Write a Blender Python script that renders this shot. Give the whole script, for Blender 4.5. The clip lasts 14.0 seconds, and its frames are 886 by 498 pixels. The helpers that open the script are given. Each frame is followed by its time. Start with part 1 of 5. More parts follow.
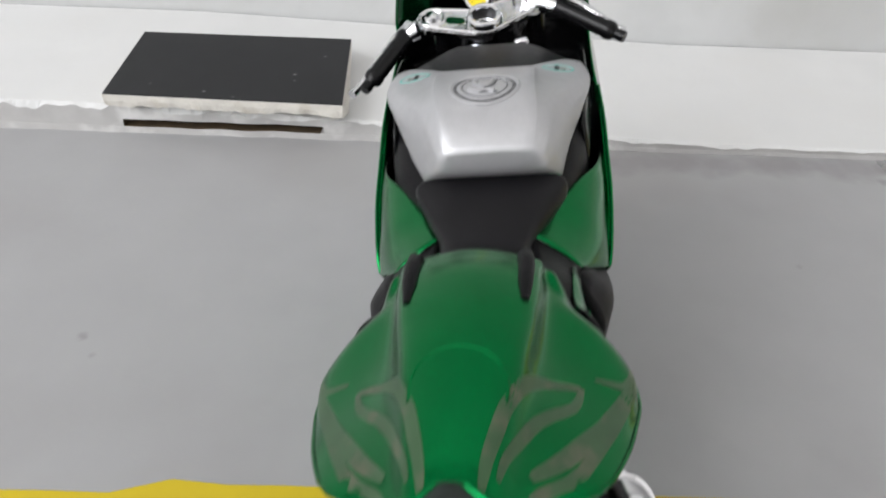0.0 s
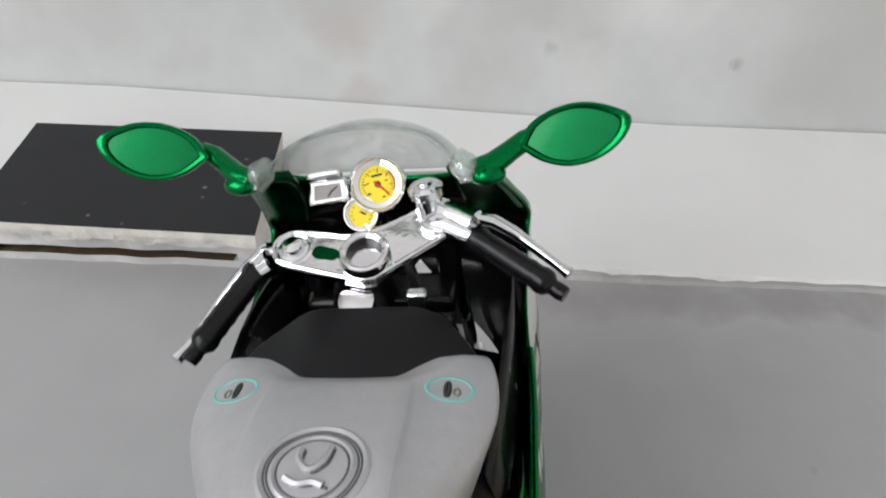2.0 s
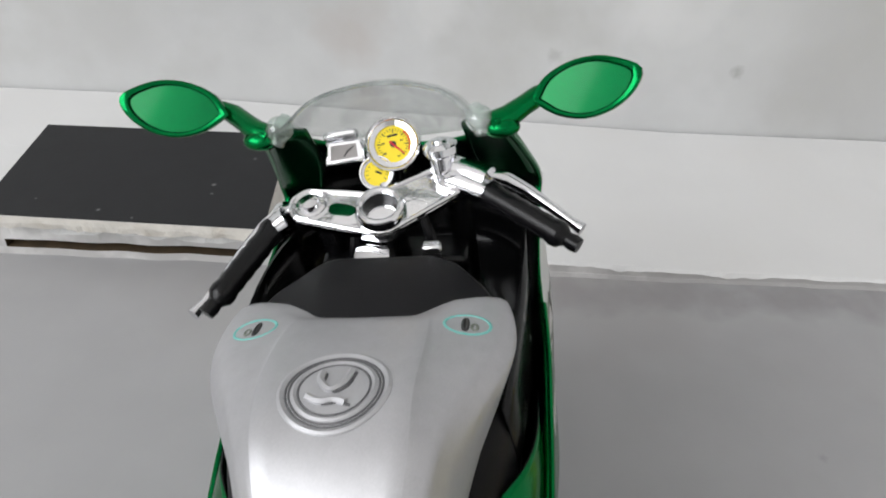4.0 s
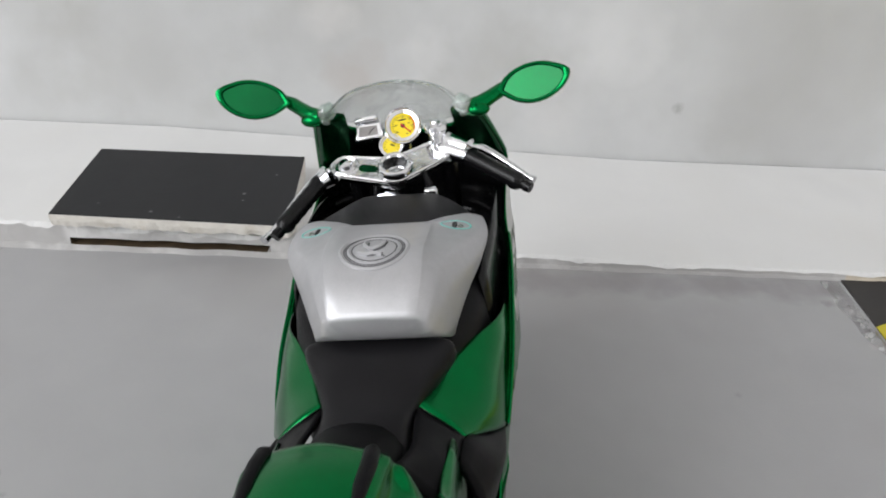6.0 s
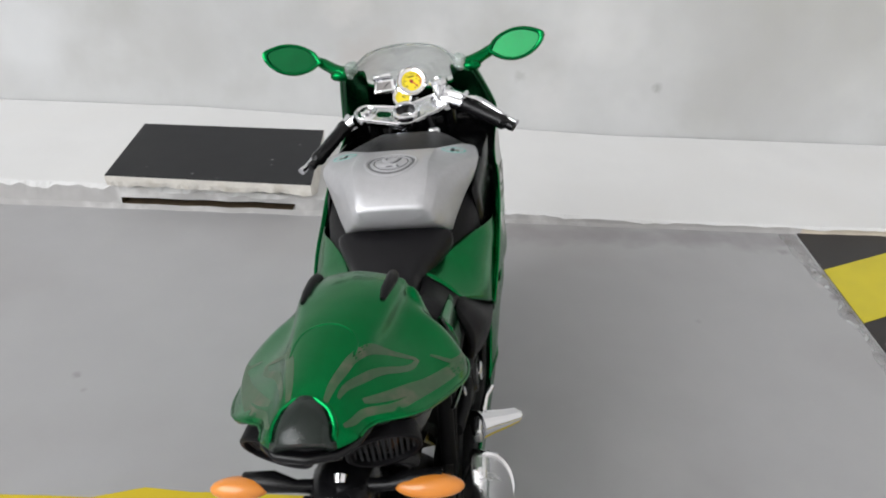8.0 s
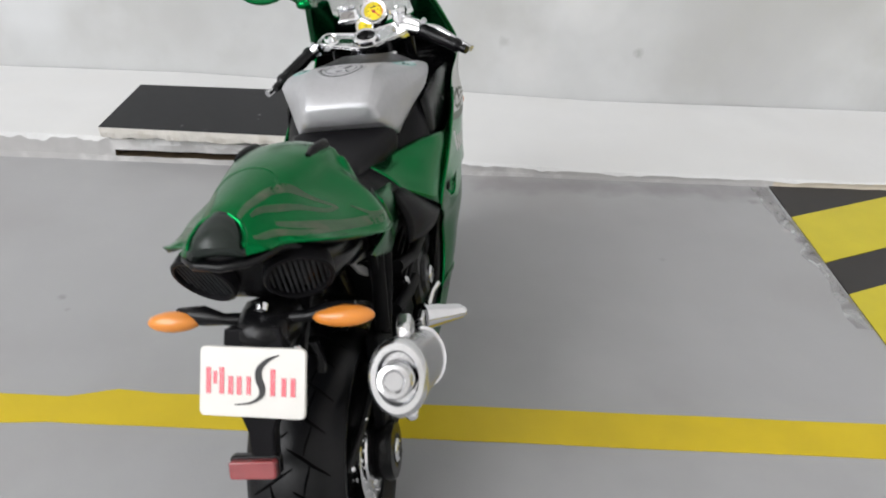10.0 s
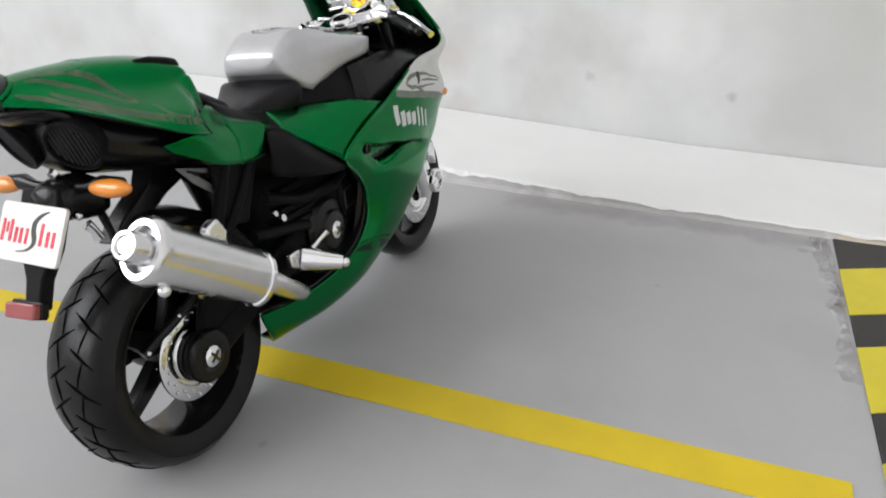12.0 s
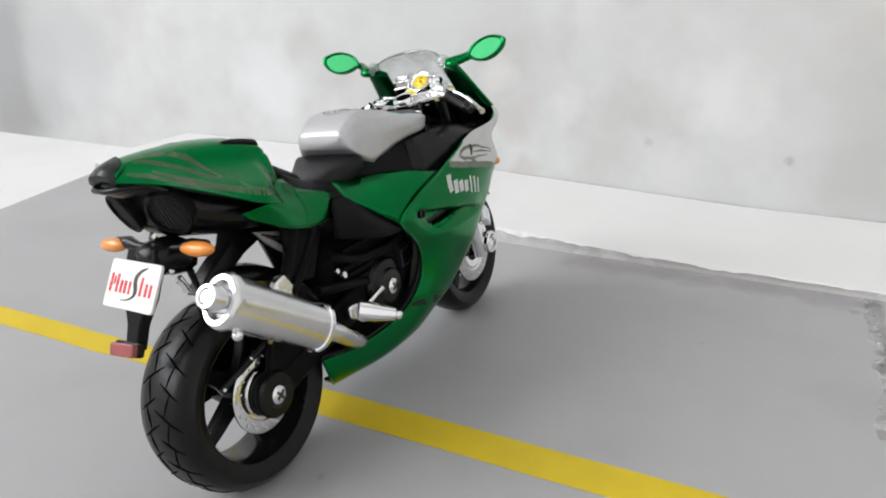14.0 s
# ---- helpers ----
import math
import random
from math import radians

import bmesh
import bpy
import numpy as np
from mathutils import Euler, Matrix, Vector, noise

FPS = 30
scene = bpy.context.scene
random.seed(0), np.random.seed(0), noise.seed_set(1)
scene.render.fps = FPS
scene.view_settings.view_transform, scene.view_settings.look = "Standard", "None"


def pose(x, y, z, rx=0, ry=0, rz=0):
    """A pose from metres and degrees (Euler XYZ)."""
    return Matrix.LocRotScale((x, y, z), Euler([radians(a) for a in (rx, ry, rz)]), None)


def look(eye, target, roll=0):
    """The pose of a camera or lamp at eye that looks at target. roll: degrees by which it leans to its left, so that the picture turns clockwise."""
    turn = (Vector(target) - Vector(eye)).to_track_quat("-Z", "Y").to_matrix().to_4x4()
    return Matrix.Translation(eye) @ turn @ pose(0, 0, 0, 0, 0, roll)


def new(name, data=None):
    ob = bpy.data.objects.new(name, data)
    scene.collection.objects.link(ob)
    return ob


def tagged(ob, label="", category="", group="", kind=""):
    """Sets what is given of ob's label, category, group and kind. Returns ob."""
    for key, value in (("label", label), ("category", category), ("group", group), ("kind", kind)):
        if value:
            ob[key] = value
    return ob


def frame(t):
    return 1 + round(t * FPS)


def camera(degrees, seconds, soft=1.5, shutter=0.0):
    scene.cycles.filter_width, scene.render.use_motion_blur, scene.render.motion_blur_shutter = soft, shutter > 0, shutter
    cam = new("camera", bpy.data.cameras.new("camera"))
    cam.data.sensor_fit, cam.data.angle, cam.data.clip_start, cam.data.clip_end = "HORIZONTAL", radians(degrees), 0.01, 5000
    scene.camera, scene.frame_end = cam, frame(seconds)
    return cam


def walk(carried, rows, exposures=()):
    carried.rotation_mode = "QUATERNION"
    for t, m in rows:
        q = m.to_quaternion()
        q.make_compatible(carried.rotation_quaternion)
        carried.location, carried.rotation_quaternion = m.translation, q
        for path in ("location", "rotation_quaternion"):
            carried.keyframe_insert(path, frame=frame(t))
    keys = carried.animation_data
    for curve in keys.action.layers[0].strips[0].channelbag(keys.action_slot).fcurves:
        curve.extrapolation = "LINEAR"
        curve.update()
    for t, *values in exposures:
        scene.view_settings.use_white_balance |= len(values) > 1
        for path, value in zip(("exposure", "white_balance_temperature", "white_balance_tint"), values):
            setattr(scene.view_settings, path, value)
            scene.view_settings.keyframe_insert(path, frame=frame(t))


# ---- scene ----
cam = camera(60.8, 14.0, soft=1.9, shutter=0.4)
PATH = [
    (0, (-0.01382, -0.05518, 0.14132), (-0.01699, 0.03886, 0.06685), 3.19),
    (0.5, (-0.01035, -0.03327, 0.15186), (-0.01267, 0.05775, 0.07369), 3.52),
    (1, (-0.00772, -0.00617, 0.15153), (-0.00987, 0.08383, 0.07220), 3.88),
    (1.5, (0.00224, 0.00949, 0.15100), (-0.00167, 0.10154, 0.07411), 3.27),
    (2, (0.00160, 0.01492, 0.15181), (-0.00267, 0.10739, 0.07545), 3.24),
    (2.2, (0.00015, 0.01752, 0.15206), (-0.00370, 0.11063, 0.07646), 3.48),
    (4.5, (0.00080, -0.00552, 0.14266), (-0.00411, 0.09262, 0.07379), 3.23),
    (5, (0.00322, -0.02892, 0.15080), (0.00001, 0.07286, 0.08731), 3.63),
    (5.5, (0.00252, -0.03954, 0.15081), (-0.00065, 0.06264, 0.08797), 3.75),
    (6, (0.00212, -0.04634, 0.15243), (-0.00092, 0.05536, 0.08880), 3.55),
    (6.5, (0.00530, -0.06144, 0.15551), (0.00101, 0.04033, 0.09207), 3.09),
    (7, (0.00530, -0.07432, 0.15672), (0.00135, 0.02786, 0.09392), 2.99),
    (9.3, (0.01278, -0.10488, 0.15323), (0.00797, -0.00294, 0.09010), 2.78),
    (9.5, (0.01571, -0.10744, 0.15005), (0.01067, -0.00527, 0.08731), 2.57),
    (10, (0.02473, -0.11089, 0.14116), (0.01767, -0.00826, 0.07938), 2.33),
    (10.5, (0.04185, -0.11319, 0.13046), (0.02906, -0.00966, 0.07116), 2.46),
    (11, (0.07317, -0.10869, 0.11932), (0.04808, -0.00533, 0.06377), 1.31),
    (11.5, (0.08818, -0.10913, 0.11421), (0.05527, -0.00711, 0.06029), 2.42),
    (12, (0.10762, -0.10927, 0.12112), (0.06607, -0.00957, 0.06883), 1.60),
    (12.5, (0.11164, -0.11833, 0.12366), (0.06584, -0.01943, 0.07344), 1.05),
    (13, (0.11540, -0.12131, 0.12687), (0.06303, -0.02415, 0.07978), -0.00),
    (13.5, (0.12006, -0.12219, 0.12632), (0.06604, -0.02479, 0.08165), -0.12),
    (14, (0.12523, -0.12223, 0.12965), (0.07010, -0.02512, 0.08572), -0.60),
]
EXPOSURES = [(0.0, 0.19), (0.5, 0.20), (1.0, 0.09), (2.2, 0.0), (5.0, -0.02), (7.0, 0.03), (9.5, 0.15), (10.5, 0.13), (11.5, 0.27), (14.0, 0.31)]
walk(cam, [(t, look(eye, target, roll)) for t, eye, target, roll in PATH], EXPOSURES)

# ---- light ----
# daylight from one big window, behind and to the left of the camera
world = bpy.data.worlds.new("world")
scene.world = world
world.use_nodes = True
wn, wl = world.node_tree.nodes, world.node_tree.links
sky = wn.new("ShaderNodeTexSky")
sky.sky_type, sky.sun_disc = "NISHITA", False
sky.sun_elevation, sky.sun_rotation = radians(40), radians(150)
wl.new(sky.outputs["Color"], wn["Background"].inputs["Color"])
wn["Background"].inputs["Strength"].default_value = 0.1
WIN_X, WIN_Y, WIN_Z, WIN_W, WIN_H = -2.0, -1.9, 1.65, 3.0, 1.9
window = new("window_light", bpy.data.lights.new("window_light", "AREA"))
window.data.shape, window.data.size, window.data.size_y = "RECTANGLE", WIN_W, WIN_H
window.data.energy, window.data.color = 105.0, (0.985, 0.985, 0.99)
window.matrix_world = look((WIN_X, WIN_Y, WIN_Z), (0.0, WIN_Y + 1.1, WIN_Z - 0.8))

# ---- materials ----
SPOTS = {}

def mat(name, color, rough=0.5, metal=0.0, var=0.0, scale=200.0, bump=0.0, bscale=800.0, coat=0.0, spec=0.5, flake=0.0, stain=None, stain_scale=40.0, stain_amt=0.0, rvar=0.0):
    """Principled surface with colour variation at two scales, optional stains and fine relief."""
    m = bpy.data.materials.new(name)
    m.use_nodes = True
    n, l = m.node_tree.nodes, m.node_tree.links
    p = n["Principled BSDF"]
    p.inputs["Roughness"].default_value, p.inputs["Metallic"].default_value = rough, metal
    p.inputs["Base Color"].default_value = (*color, 1)
    p.inputs["Specular IOR Level"].default_value = spec
    if coat:
        p.inputs["Coat Weight"].default_value, p.inputs["Coat Roughness"].default_value = coat, 0.06
    co = n.new("ShaderNodeTexCoord").outputs["Object"]
    def noise_tex(s, detail=4.0):
        t = n.new("ShaderNodeTexNoise")
        t.inputs["Scale"].default_value, t.inputs["Detail"].default_value = s, detail
        l.new(co, t.inputs["Vector"])
        return t.outputs["Fac"]
    def mix(kind, fac, a, b):
        x = n.new("ShaderNodeMix")
        x.data_type, x.blend_type = "RGBA", kind
        for sock, v in ((x.inputs[0], fac), (x.inputs[6], a), (x.inputs[7], b)):
            if isinstance(v, (float, int)):
                sock.default_value = v
            elif isinstance(v, tuple):
                sock.default_value = (*v, 1)
            else:
                l.new(v, sock)
        return x.outputs[2]
    def ramp(src, lo, hi, a=0.0, b=1.0):
        r = n.new("ShaderNodeMapRange")
        r.inputs[1].default_value, r.inputs[2].default_value, r.inputs[3].default_value, r.inputs[4].default_value = lo, hi, a, b
        l.new(src, r.inputs[0])
        return r.outputs[0]
    col = None
    if var:
        dark, light = tuple(c * (1 - var) for c in color), tuple(min(1, c * (1 + var)) for c in color)
        col = mix("MIX", ramp(noise_tex(scale), 0.3, 0.7), dark, light)
        col = mix("MIX", ramp(noise_tex(scale * 0.13, 5), 0.35, 0.65, 0.0, 0.55), col, tuple(c * (1 - 0.7 * var) for c in color))
    if flake:
        v = n.new("ShaderNodeTexVoronoi")
        v.inputs["Scale"].default_value = 9000
        l.new(co, v.inputs["Vector"])
        col = mix("MIX", ramp(v.outputs["Color"], 0.0, 1.0, 0.0, flake), col or color, tuple(min(1, c * 2.0) for c in color))
    if stain:
        col = mix("MIX", ramp(noise_tex(stain_scale, 7), 0.52, 0.68, 0.0, stain_amt), col or color, stain)
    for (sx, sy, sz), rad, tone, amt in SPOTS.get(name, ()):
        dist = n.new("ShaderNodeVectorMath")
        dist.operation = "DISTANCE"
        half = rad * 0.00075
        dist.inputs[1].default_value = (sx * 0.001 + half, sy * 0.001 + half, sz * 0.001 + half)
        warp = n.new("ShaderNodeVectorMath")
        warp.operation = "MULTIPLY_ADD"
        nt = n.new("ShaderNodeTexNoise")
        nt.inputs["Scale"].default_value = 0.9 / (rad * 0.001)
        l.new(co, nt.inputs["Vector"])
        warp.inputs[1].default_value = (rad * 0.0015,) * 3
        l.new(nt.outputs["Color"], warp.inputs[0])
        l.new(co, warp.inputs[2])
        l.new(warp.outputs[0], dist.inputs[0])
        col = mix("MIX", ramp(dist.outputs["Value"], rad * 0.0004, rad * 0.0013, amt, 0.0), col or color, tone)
    if col is not None:
        l.new(col, p.inputs["Base Color"])
    if rvar:
        l.new(ramp(noise_tex(scale * 0.5), 0.3, 0.7, max(0.02, rough - rvar), rough + rvar), p.inputs["Roughness"])
    if bump:
        b = n.new("ShaderNodeBump")
        b.inputs["Strength"].default_value, b.inputs["Distance"].default_value = bump, 0.0006
        l.new(noise_tex(bscale, 6), b.inputs["Height"])
        l.new(b.outputs["Normal"], p.inputs["Normal"])
    return m

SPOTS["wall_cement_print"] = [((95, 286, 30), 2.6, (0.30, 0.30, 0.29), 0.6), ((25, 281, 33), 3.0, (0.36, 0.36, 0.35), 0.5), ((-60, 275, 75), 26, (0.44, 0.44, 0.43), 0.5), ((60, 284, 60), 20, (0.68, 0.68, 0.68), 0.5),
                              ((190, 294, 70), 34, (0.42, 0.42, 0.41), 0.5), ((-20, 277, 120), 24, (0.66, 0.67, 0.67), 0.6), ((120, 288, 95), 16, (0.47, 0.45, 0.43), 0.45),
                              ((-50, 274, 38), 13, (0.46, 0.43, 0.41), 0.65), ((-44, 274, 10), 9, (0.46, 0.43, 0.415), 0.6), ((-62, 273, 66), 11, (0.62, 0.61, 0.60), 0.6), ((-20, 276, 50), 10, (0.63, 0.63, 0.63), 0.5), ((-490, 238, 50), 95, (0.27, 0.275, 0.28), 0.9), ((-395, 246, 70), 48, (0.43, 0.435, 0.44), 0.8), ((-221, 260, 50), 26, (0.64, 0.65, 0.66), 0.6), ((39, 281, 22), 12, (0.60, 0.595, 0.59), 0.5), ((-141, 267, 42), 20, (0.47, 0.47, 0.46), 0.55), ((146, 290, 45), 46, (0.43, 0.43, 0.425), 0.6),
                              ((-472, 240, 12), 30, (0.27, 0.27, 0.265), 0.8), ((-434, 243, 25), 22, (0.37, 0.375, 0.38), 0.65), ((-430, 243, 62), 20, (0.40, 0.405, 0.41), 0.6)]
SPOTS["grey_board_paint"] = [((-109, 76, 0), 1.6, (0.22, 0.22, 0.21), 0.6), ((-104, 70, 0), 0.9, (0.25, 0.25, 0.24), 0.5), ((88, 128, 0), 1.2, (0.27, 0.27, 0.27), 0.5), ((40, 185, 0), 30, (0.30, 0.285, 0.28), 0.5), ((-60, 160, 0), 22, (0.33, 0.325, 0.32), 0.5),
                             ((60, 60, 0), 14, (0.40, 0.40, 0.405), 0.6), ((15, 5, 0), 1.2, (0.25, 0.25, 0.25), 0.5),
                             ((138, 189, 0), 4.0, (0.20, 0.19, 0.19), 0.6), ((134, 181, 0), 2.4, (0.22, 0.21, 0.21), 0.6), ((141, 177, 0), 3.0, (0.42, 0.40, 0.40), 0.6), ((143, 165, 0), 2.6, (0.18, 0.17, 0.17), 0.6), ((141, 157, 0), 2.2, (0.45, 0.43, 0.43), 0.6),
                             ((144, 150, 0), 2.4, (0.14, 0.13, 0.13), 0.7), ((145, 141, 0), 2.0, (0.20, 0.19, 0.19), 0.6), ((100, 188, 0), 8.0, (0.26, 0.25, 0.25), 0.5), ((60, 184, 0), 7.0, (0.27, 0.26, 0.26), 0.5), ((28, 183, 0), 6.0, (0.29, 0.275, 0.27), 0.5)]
# dark row along the kerb's foot: its soft shadow and dirt, as floor colour
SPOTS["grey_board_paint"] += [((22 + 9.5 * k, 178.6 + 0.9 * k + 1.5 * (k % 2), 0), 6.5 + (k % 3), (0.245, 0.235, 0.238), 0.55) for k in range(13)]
SPOTS["black_card_sheet"] = [((-80, 197, 17.5), 0.7, (0.5, 0.5, 0.48), 0.35), ((-79, 192, 17.5), 0.5, (0.4, 0.4, 0.4), 0.35), ((-108, 179, 17.5), 0.6, (0.5, 0.5, 0.5), 0.35), ((-97, 176.5, 17.5), 0.4, (0.45, 0.45, 0.45), 0.35), ((-72, 214, 17.5), 0.6, (0.3, 0.3, 0.3), 0.35), ((-128, 182, 17.5), 0.4, (0.3, 0.3, 0.3), 0.35)]
GREEN = mat("green_metallic_paint", (0.0002, 0.140, 0.034), 0.22, 0.95, var=0.08, scale=300, coat=0.06, spec=0.12, flake=0.25)
MIRROR_FACE = mat("green_mirror_face", (0.0010, 0.100, 0.028), 0.26, 0.92, var=0.06, scale=300, coat=0.22, flake=0.2)
SCROLL_INK = mat("worn_grey_scroll_ink", (0.052, 0.110, 0.052), 0.40, 0.45, var=0.2, stain=(0.125, 0.125, 0.085), stain_scale=260, stain_amt=0.8)
# the same green paint, with the shade of inner faces put into its colour
GREEN_SHADED = mat("green_inner_face_shaded", (0.0003, 0.060, 0.018), 0.22, 0.9, var=0.1, spec=0.15)
SILVER = mat("silver_paint", (0.45, 0.45, 0.465), 0.42, 0.62, var=0.05, scale=500, flake=0.1)
SILVER_FLAT = mat("silver_print", (0.62, 0.62, 0.62), 0.45, 0.3, var=0.05)
BLACK = mat("black_plastic", (0.0050, 0.0050, 0.0056), 0.22, 0.0, var=0.2, bump=0.08, bscale=2500, rvar=0.06, spec=0.24)
BLACK_SATIN = mat("dark_grey_satin_plastic", (0.007, 0.0067, 0.0077), 0.42, 0.0, var=0.15, bump=0.12, bscale=3500, spec=0.08)
SEAT_MAT = mat("seat_grey_black_plastic", (0.008, 0.0077, 0.0088), 0.33, 0.0, var=0.12, bump=0.12, bscale=4500, spec=0.17)
RUBBER = mat("tyre_rubber", (0.004, 0.004, 0.0047), 0.30, 0.0, var=0.25, bump=0.1, bscale=2000, spec=0.22, stain=(0.012, 0.012, 0.012), stain_scale=120, stain_amt=0.25)
PITTED = mat("pitted_chrome_plating", (0.80, 0.80, 0.81), 0.045, 1.0, var=0.04, rvar=0.02, bump=0.22, bscale=420)
CHROME = mat("chrome_plating", (0.80, 0.80, 0.82), 0.07, 1.0, var=0.03, rvar=0.05, bump=0.03, bscale=1200)
CAST = mat("bright_cast_chrome", (0.82, 0.82, 0.84), 0.08, 1.0, var=0.05, rvar=0.04, bump=0.42, bscale=110)
ALU = mat("satin_aluminium", (0.75, 0.75, 0.76), 0.24, 1.0, var=0.05, rvar=0.06)
YELLOW_DIAL = mat("yellow_dial_print", (0.85, 0.66, 0.01), 0.5)
DARK_INK = mat("dark_ink", (0.02, 0.02, 0.02), 0.6)
FENDER_GREY = mat("pale_grey_plastic", (0.22, 0.22, 0.22), 0.45, var=0.12, scale=400)
STOP_BLACK = mat("matt_black_plastic", (0.0045, 0.0045, 0.0050), 0.5, var=0.15, bump=0.08, bscale=2500, spec=0.08)
GROOVE = mat("groove_black", (0.0012, 0.0012, 0.0014), 0.85, spec=0.05)
RED_INK = mat("red_ink", (0.62, 0.02, 0.05), 0.22, var=0.06, coat=0.5)
GREY_INK = mat("grey_print", (0.16, 0.18, 0.15), 0.5, 0.1, var=0.2, scale=700)
EMBLEM_WASH = mat("dark_emblem_wash", (0.10, 0.10, 0.105), 0.6, 0.1, var=0.25, scale=900)
TEAL_INK = mat("teal_print", (0.16, 0.47, 0.43), 0.5, var=0.1)
ORANGE = mat("orange_lens", (0.74, 0.255, 0.036), 0.28, var=0.08, coat=0.4)
RED_LENS = mat("dull_red_reflector", (0.25, 0.038, 0.042), 0.18, var=0.1, coat=1.0)
PLATE_WHITE = mat("white_plate_plastic", (0.69, 0.67, 0.63), 0.28, var=0.03)
SMOKE = mat("smoked_lens", (0.008, 0.014, 0.011), 0.26, var=0.2, spec=0.4)
GRILLE = mat("grille_grey", (0.026, 0.028, 0.030), 0.5, var=0.15, spec=0.2)
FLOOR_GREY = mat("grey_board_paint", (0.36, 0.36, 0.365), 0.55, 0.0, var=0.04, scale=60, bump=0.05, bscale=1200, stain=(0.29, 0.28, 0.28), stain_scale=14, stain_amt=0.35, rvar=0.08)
KERB_WHITE = mat("white_plaster_board", (0.67, 0.67, 0.667), 0.75, 0.0, var=0.03, scale=40, bump=0.12, bscale=500, stain=(0.61, 0.60, 0.585), stain_scale=20, stain_amt=0.4)
KERB_FACE = mat("kerb_face_flaked_paint", (0.47, 0.46, 0.455), 0.8, 0.0, var=0.08, scale=120, bump=0.4, bscale=420, stain=(0.76, 0.75, 0.74), stain_scale=60, stain_amt=0.7)
ROOM = mat("room_wall_paint", (0.70, 0.69, 0.68), 0.8, var=0.03, scale=3)
CEIL = mat("white_ceiling_paint", (0.80, 0.79, 0.78), 0.85, var=0.02, scale=3)
CREAM = mat("cream_card_edge", (0.62, 0.56, 0.46), 0.8, var=0.1, scale=150, bump=0.3, bscale=600)
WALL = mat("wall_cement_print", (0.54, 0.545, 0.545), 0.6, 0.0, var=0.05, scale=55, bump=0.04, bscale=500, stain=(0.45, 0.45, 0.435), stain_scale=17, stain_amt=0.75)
YELLOW_HATCH = mat("lemon_yellow_tape", (0.56, 0.475, 0.022), 0.5, 0.0, var=0.06, scale=70, bump=0.05, bscale=900)
YELLOW = mat("yellow_tape", (0.60, 0.445, 0.006), 0.55, 0.0, var=0.06, scale=70, bump=0.05, bscale=900)
BLACK_TAPE = mat("black_tape", (0.021, 0.018, 0.0175), 0.5, var=0.12, scale=80, bump=0.06, bscale=900)
SHEET_BLACK = mat("black_card_sheet", (0.013, 0.0135, 0.015), 0.6, 0.0, var=0.15, scale=120, bump=0.15, bscale=1500, spec=0.35)
PLASTER = mat("rough_white_plaster_edge", (0.70, 0.67, 0.62), 0.85, 0.0, var=0.12, scale=220, bump=0.7, bscale=500, stain=(0.45, 0.40, 0.33), stain_scale=120, stain_amt=0.5)
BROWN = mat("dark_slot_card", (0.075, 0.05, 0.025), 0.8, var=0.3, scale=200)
def hazy_clear(name, tint, haze0, haze1, rough):
    """Clear moulded plastic: see-through, glossy, with an uneven milky bloom."""
    m = bpy.data.materials.new(name)
    m.use_nodes = True
    n, l = m.node_tree.nodes, m.node_tree.links
    p = n["Principled BSDF"]
    p.inputs["Base Color"].default_value = (0.82, 0.85, 0.84, 1)
    p.inputs["Roughness"].default_value = rough
    clear = n.new("ShaderNodeBsdfTransparent")
    clear.inputs["Color"].default_value = (*tint, 1)
    co, t, r = n.new("ShaderNodeTexCoord"), n.new("ShaderNodeTexNoise"), n.new("ShaderNodeMapRange")
    t.inputs["Scale"].default_value, t.inputs["Detail"].default_value, t.inputs["Distortion"].default_value = 160, 3, 1.5
    l.new(co.outputs["Object"], t.inputs["Vector"])
    r.inputs[1].default_value, r.inputs[2].default_value, r.inputs[3].default_value, r.inputs[4].default_value = 0.42, 0.62, haze0, haze1
    l.new(t.outputs["Fac"], r.inputs[0])
    mx, gl, mg, fr, pw_ = n.new("ShaderNodeMixShader"), n.new("ShaderNodeBsdfGlossy"), n.new("ShaderNodeMixShader"), n.new("ShaderNodeLayerWeight"), n.new("ShaderNodeMapRange")
    gl.inputs["Roughness"].default_value, fr.inputs["Blend"].default_value = rough * 0.5, 0.2
    pw_.inputs[1].default_value, pw_.inputs[2].default_value, pw_.inputs[3].default_value, pw_.inputs[4].default_value = 0.0, 1.0, 0.05, 0.45
    l.new(fr.outputs["Facing"], pw_.inputs[0])
    l.new(r.outputs[0], mx.inputs[0])
    l.new(clear.outputs[0], mx.inputs[1])
    l.new(p.outputs[0], mx.inputs[2])
    l.new(pw_.outputs[0], mg.inputs[0])
    l.new(mx.outputs[0], mg.inputs[1])
    l.new(gl.outputs[0], mg.inputs[2])
    l.new(mg.outputs[0], n["Material Output"].inputs["Surface"])
    return m
GLASS = hazy_clear("clear_plastic", (0.96, 0.97, 0.965), 0.03, 0.17, 0.14)
GLASS_EDGE = hazy_clear("clear_plastic_edge", (0.66, 0.69, 0.68), 0.08, 0.25, 0.15)

MILKY = hazy_clear("milky_clear_plastic", (0.84, 0.90, 0.87), 0.06, 0.30, 0.10)
TAPE_CLEAR = hazy_clear("crinkled_clear_tape", (0.80, 0.78, 0.79), 0.04, 0.36, 0.10)

# ---- building helpers ----
MM = 0.001

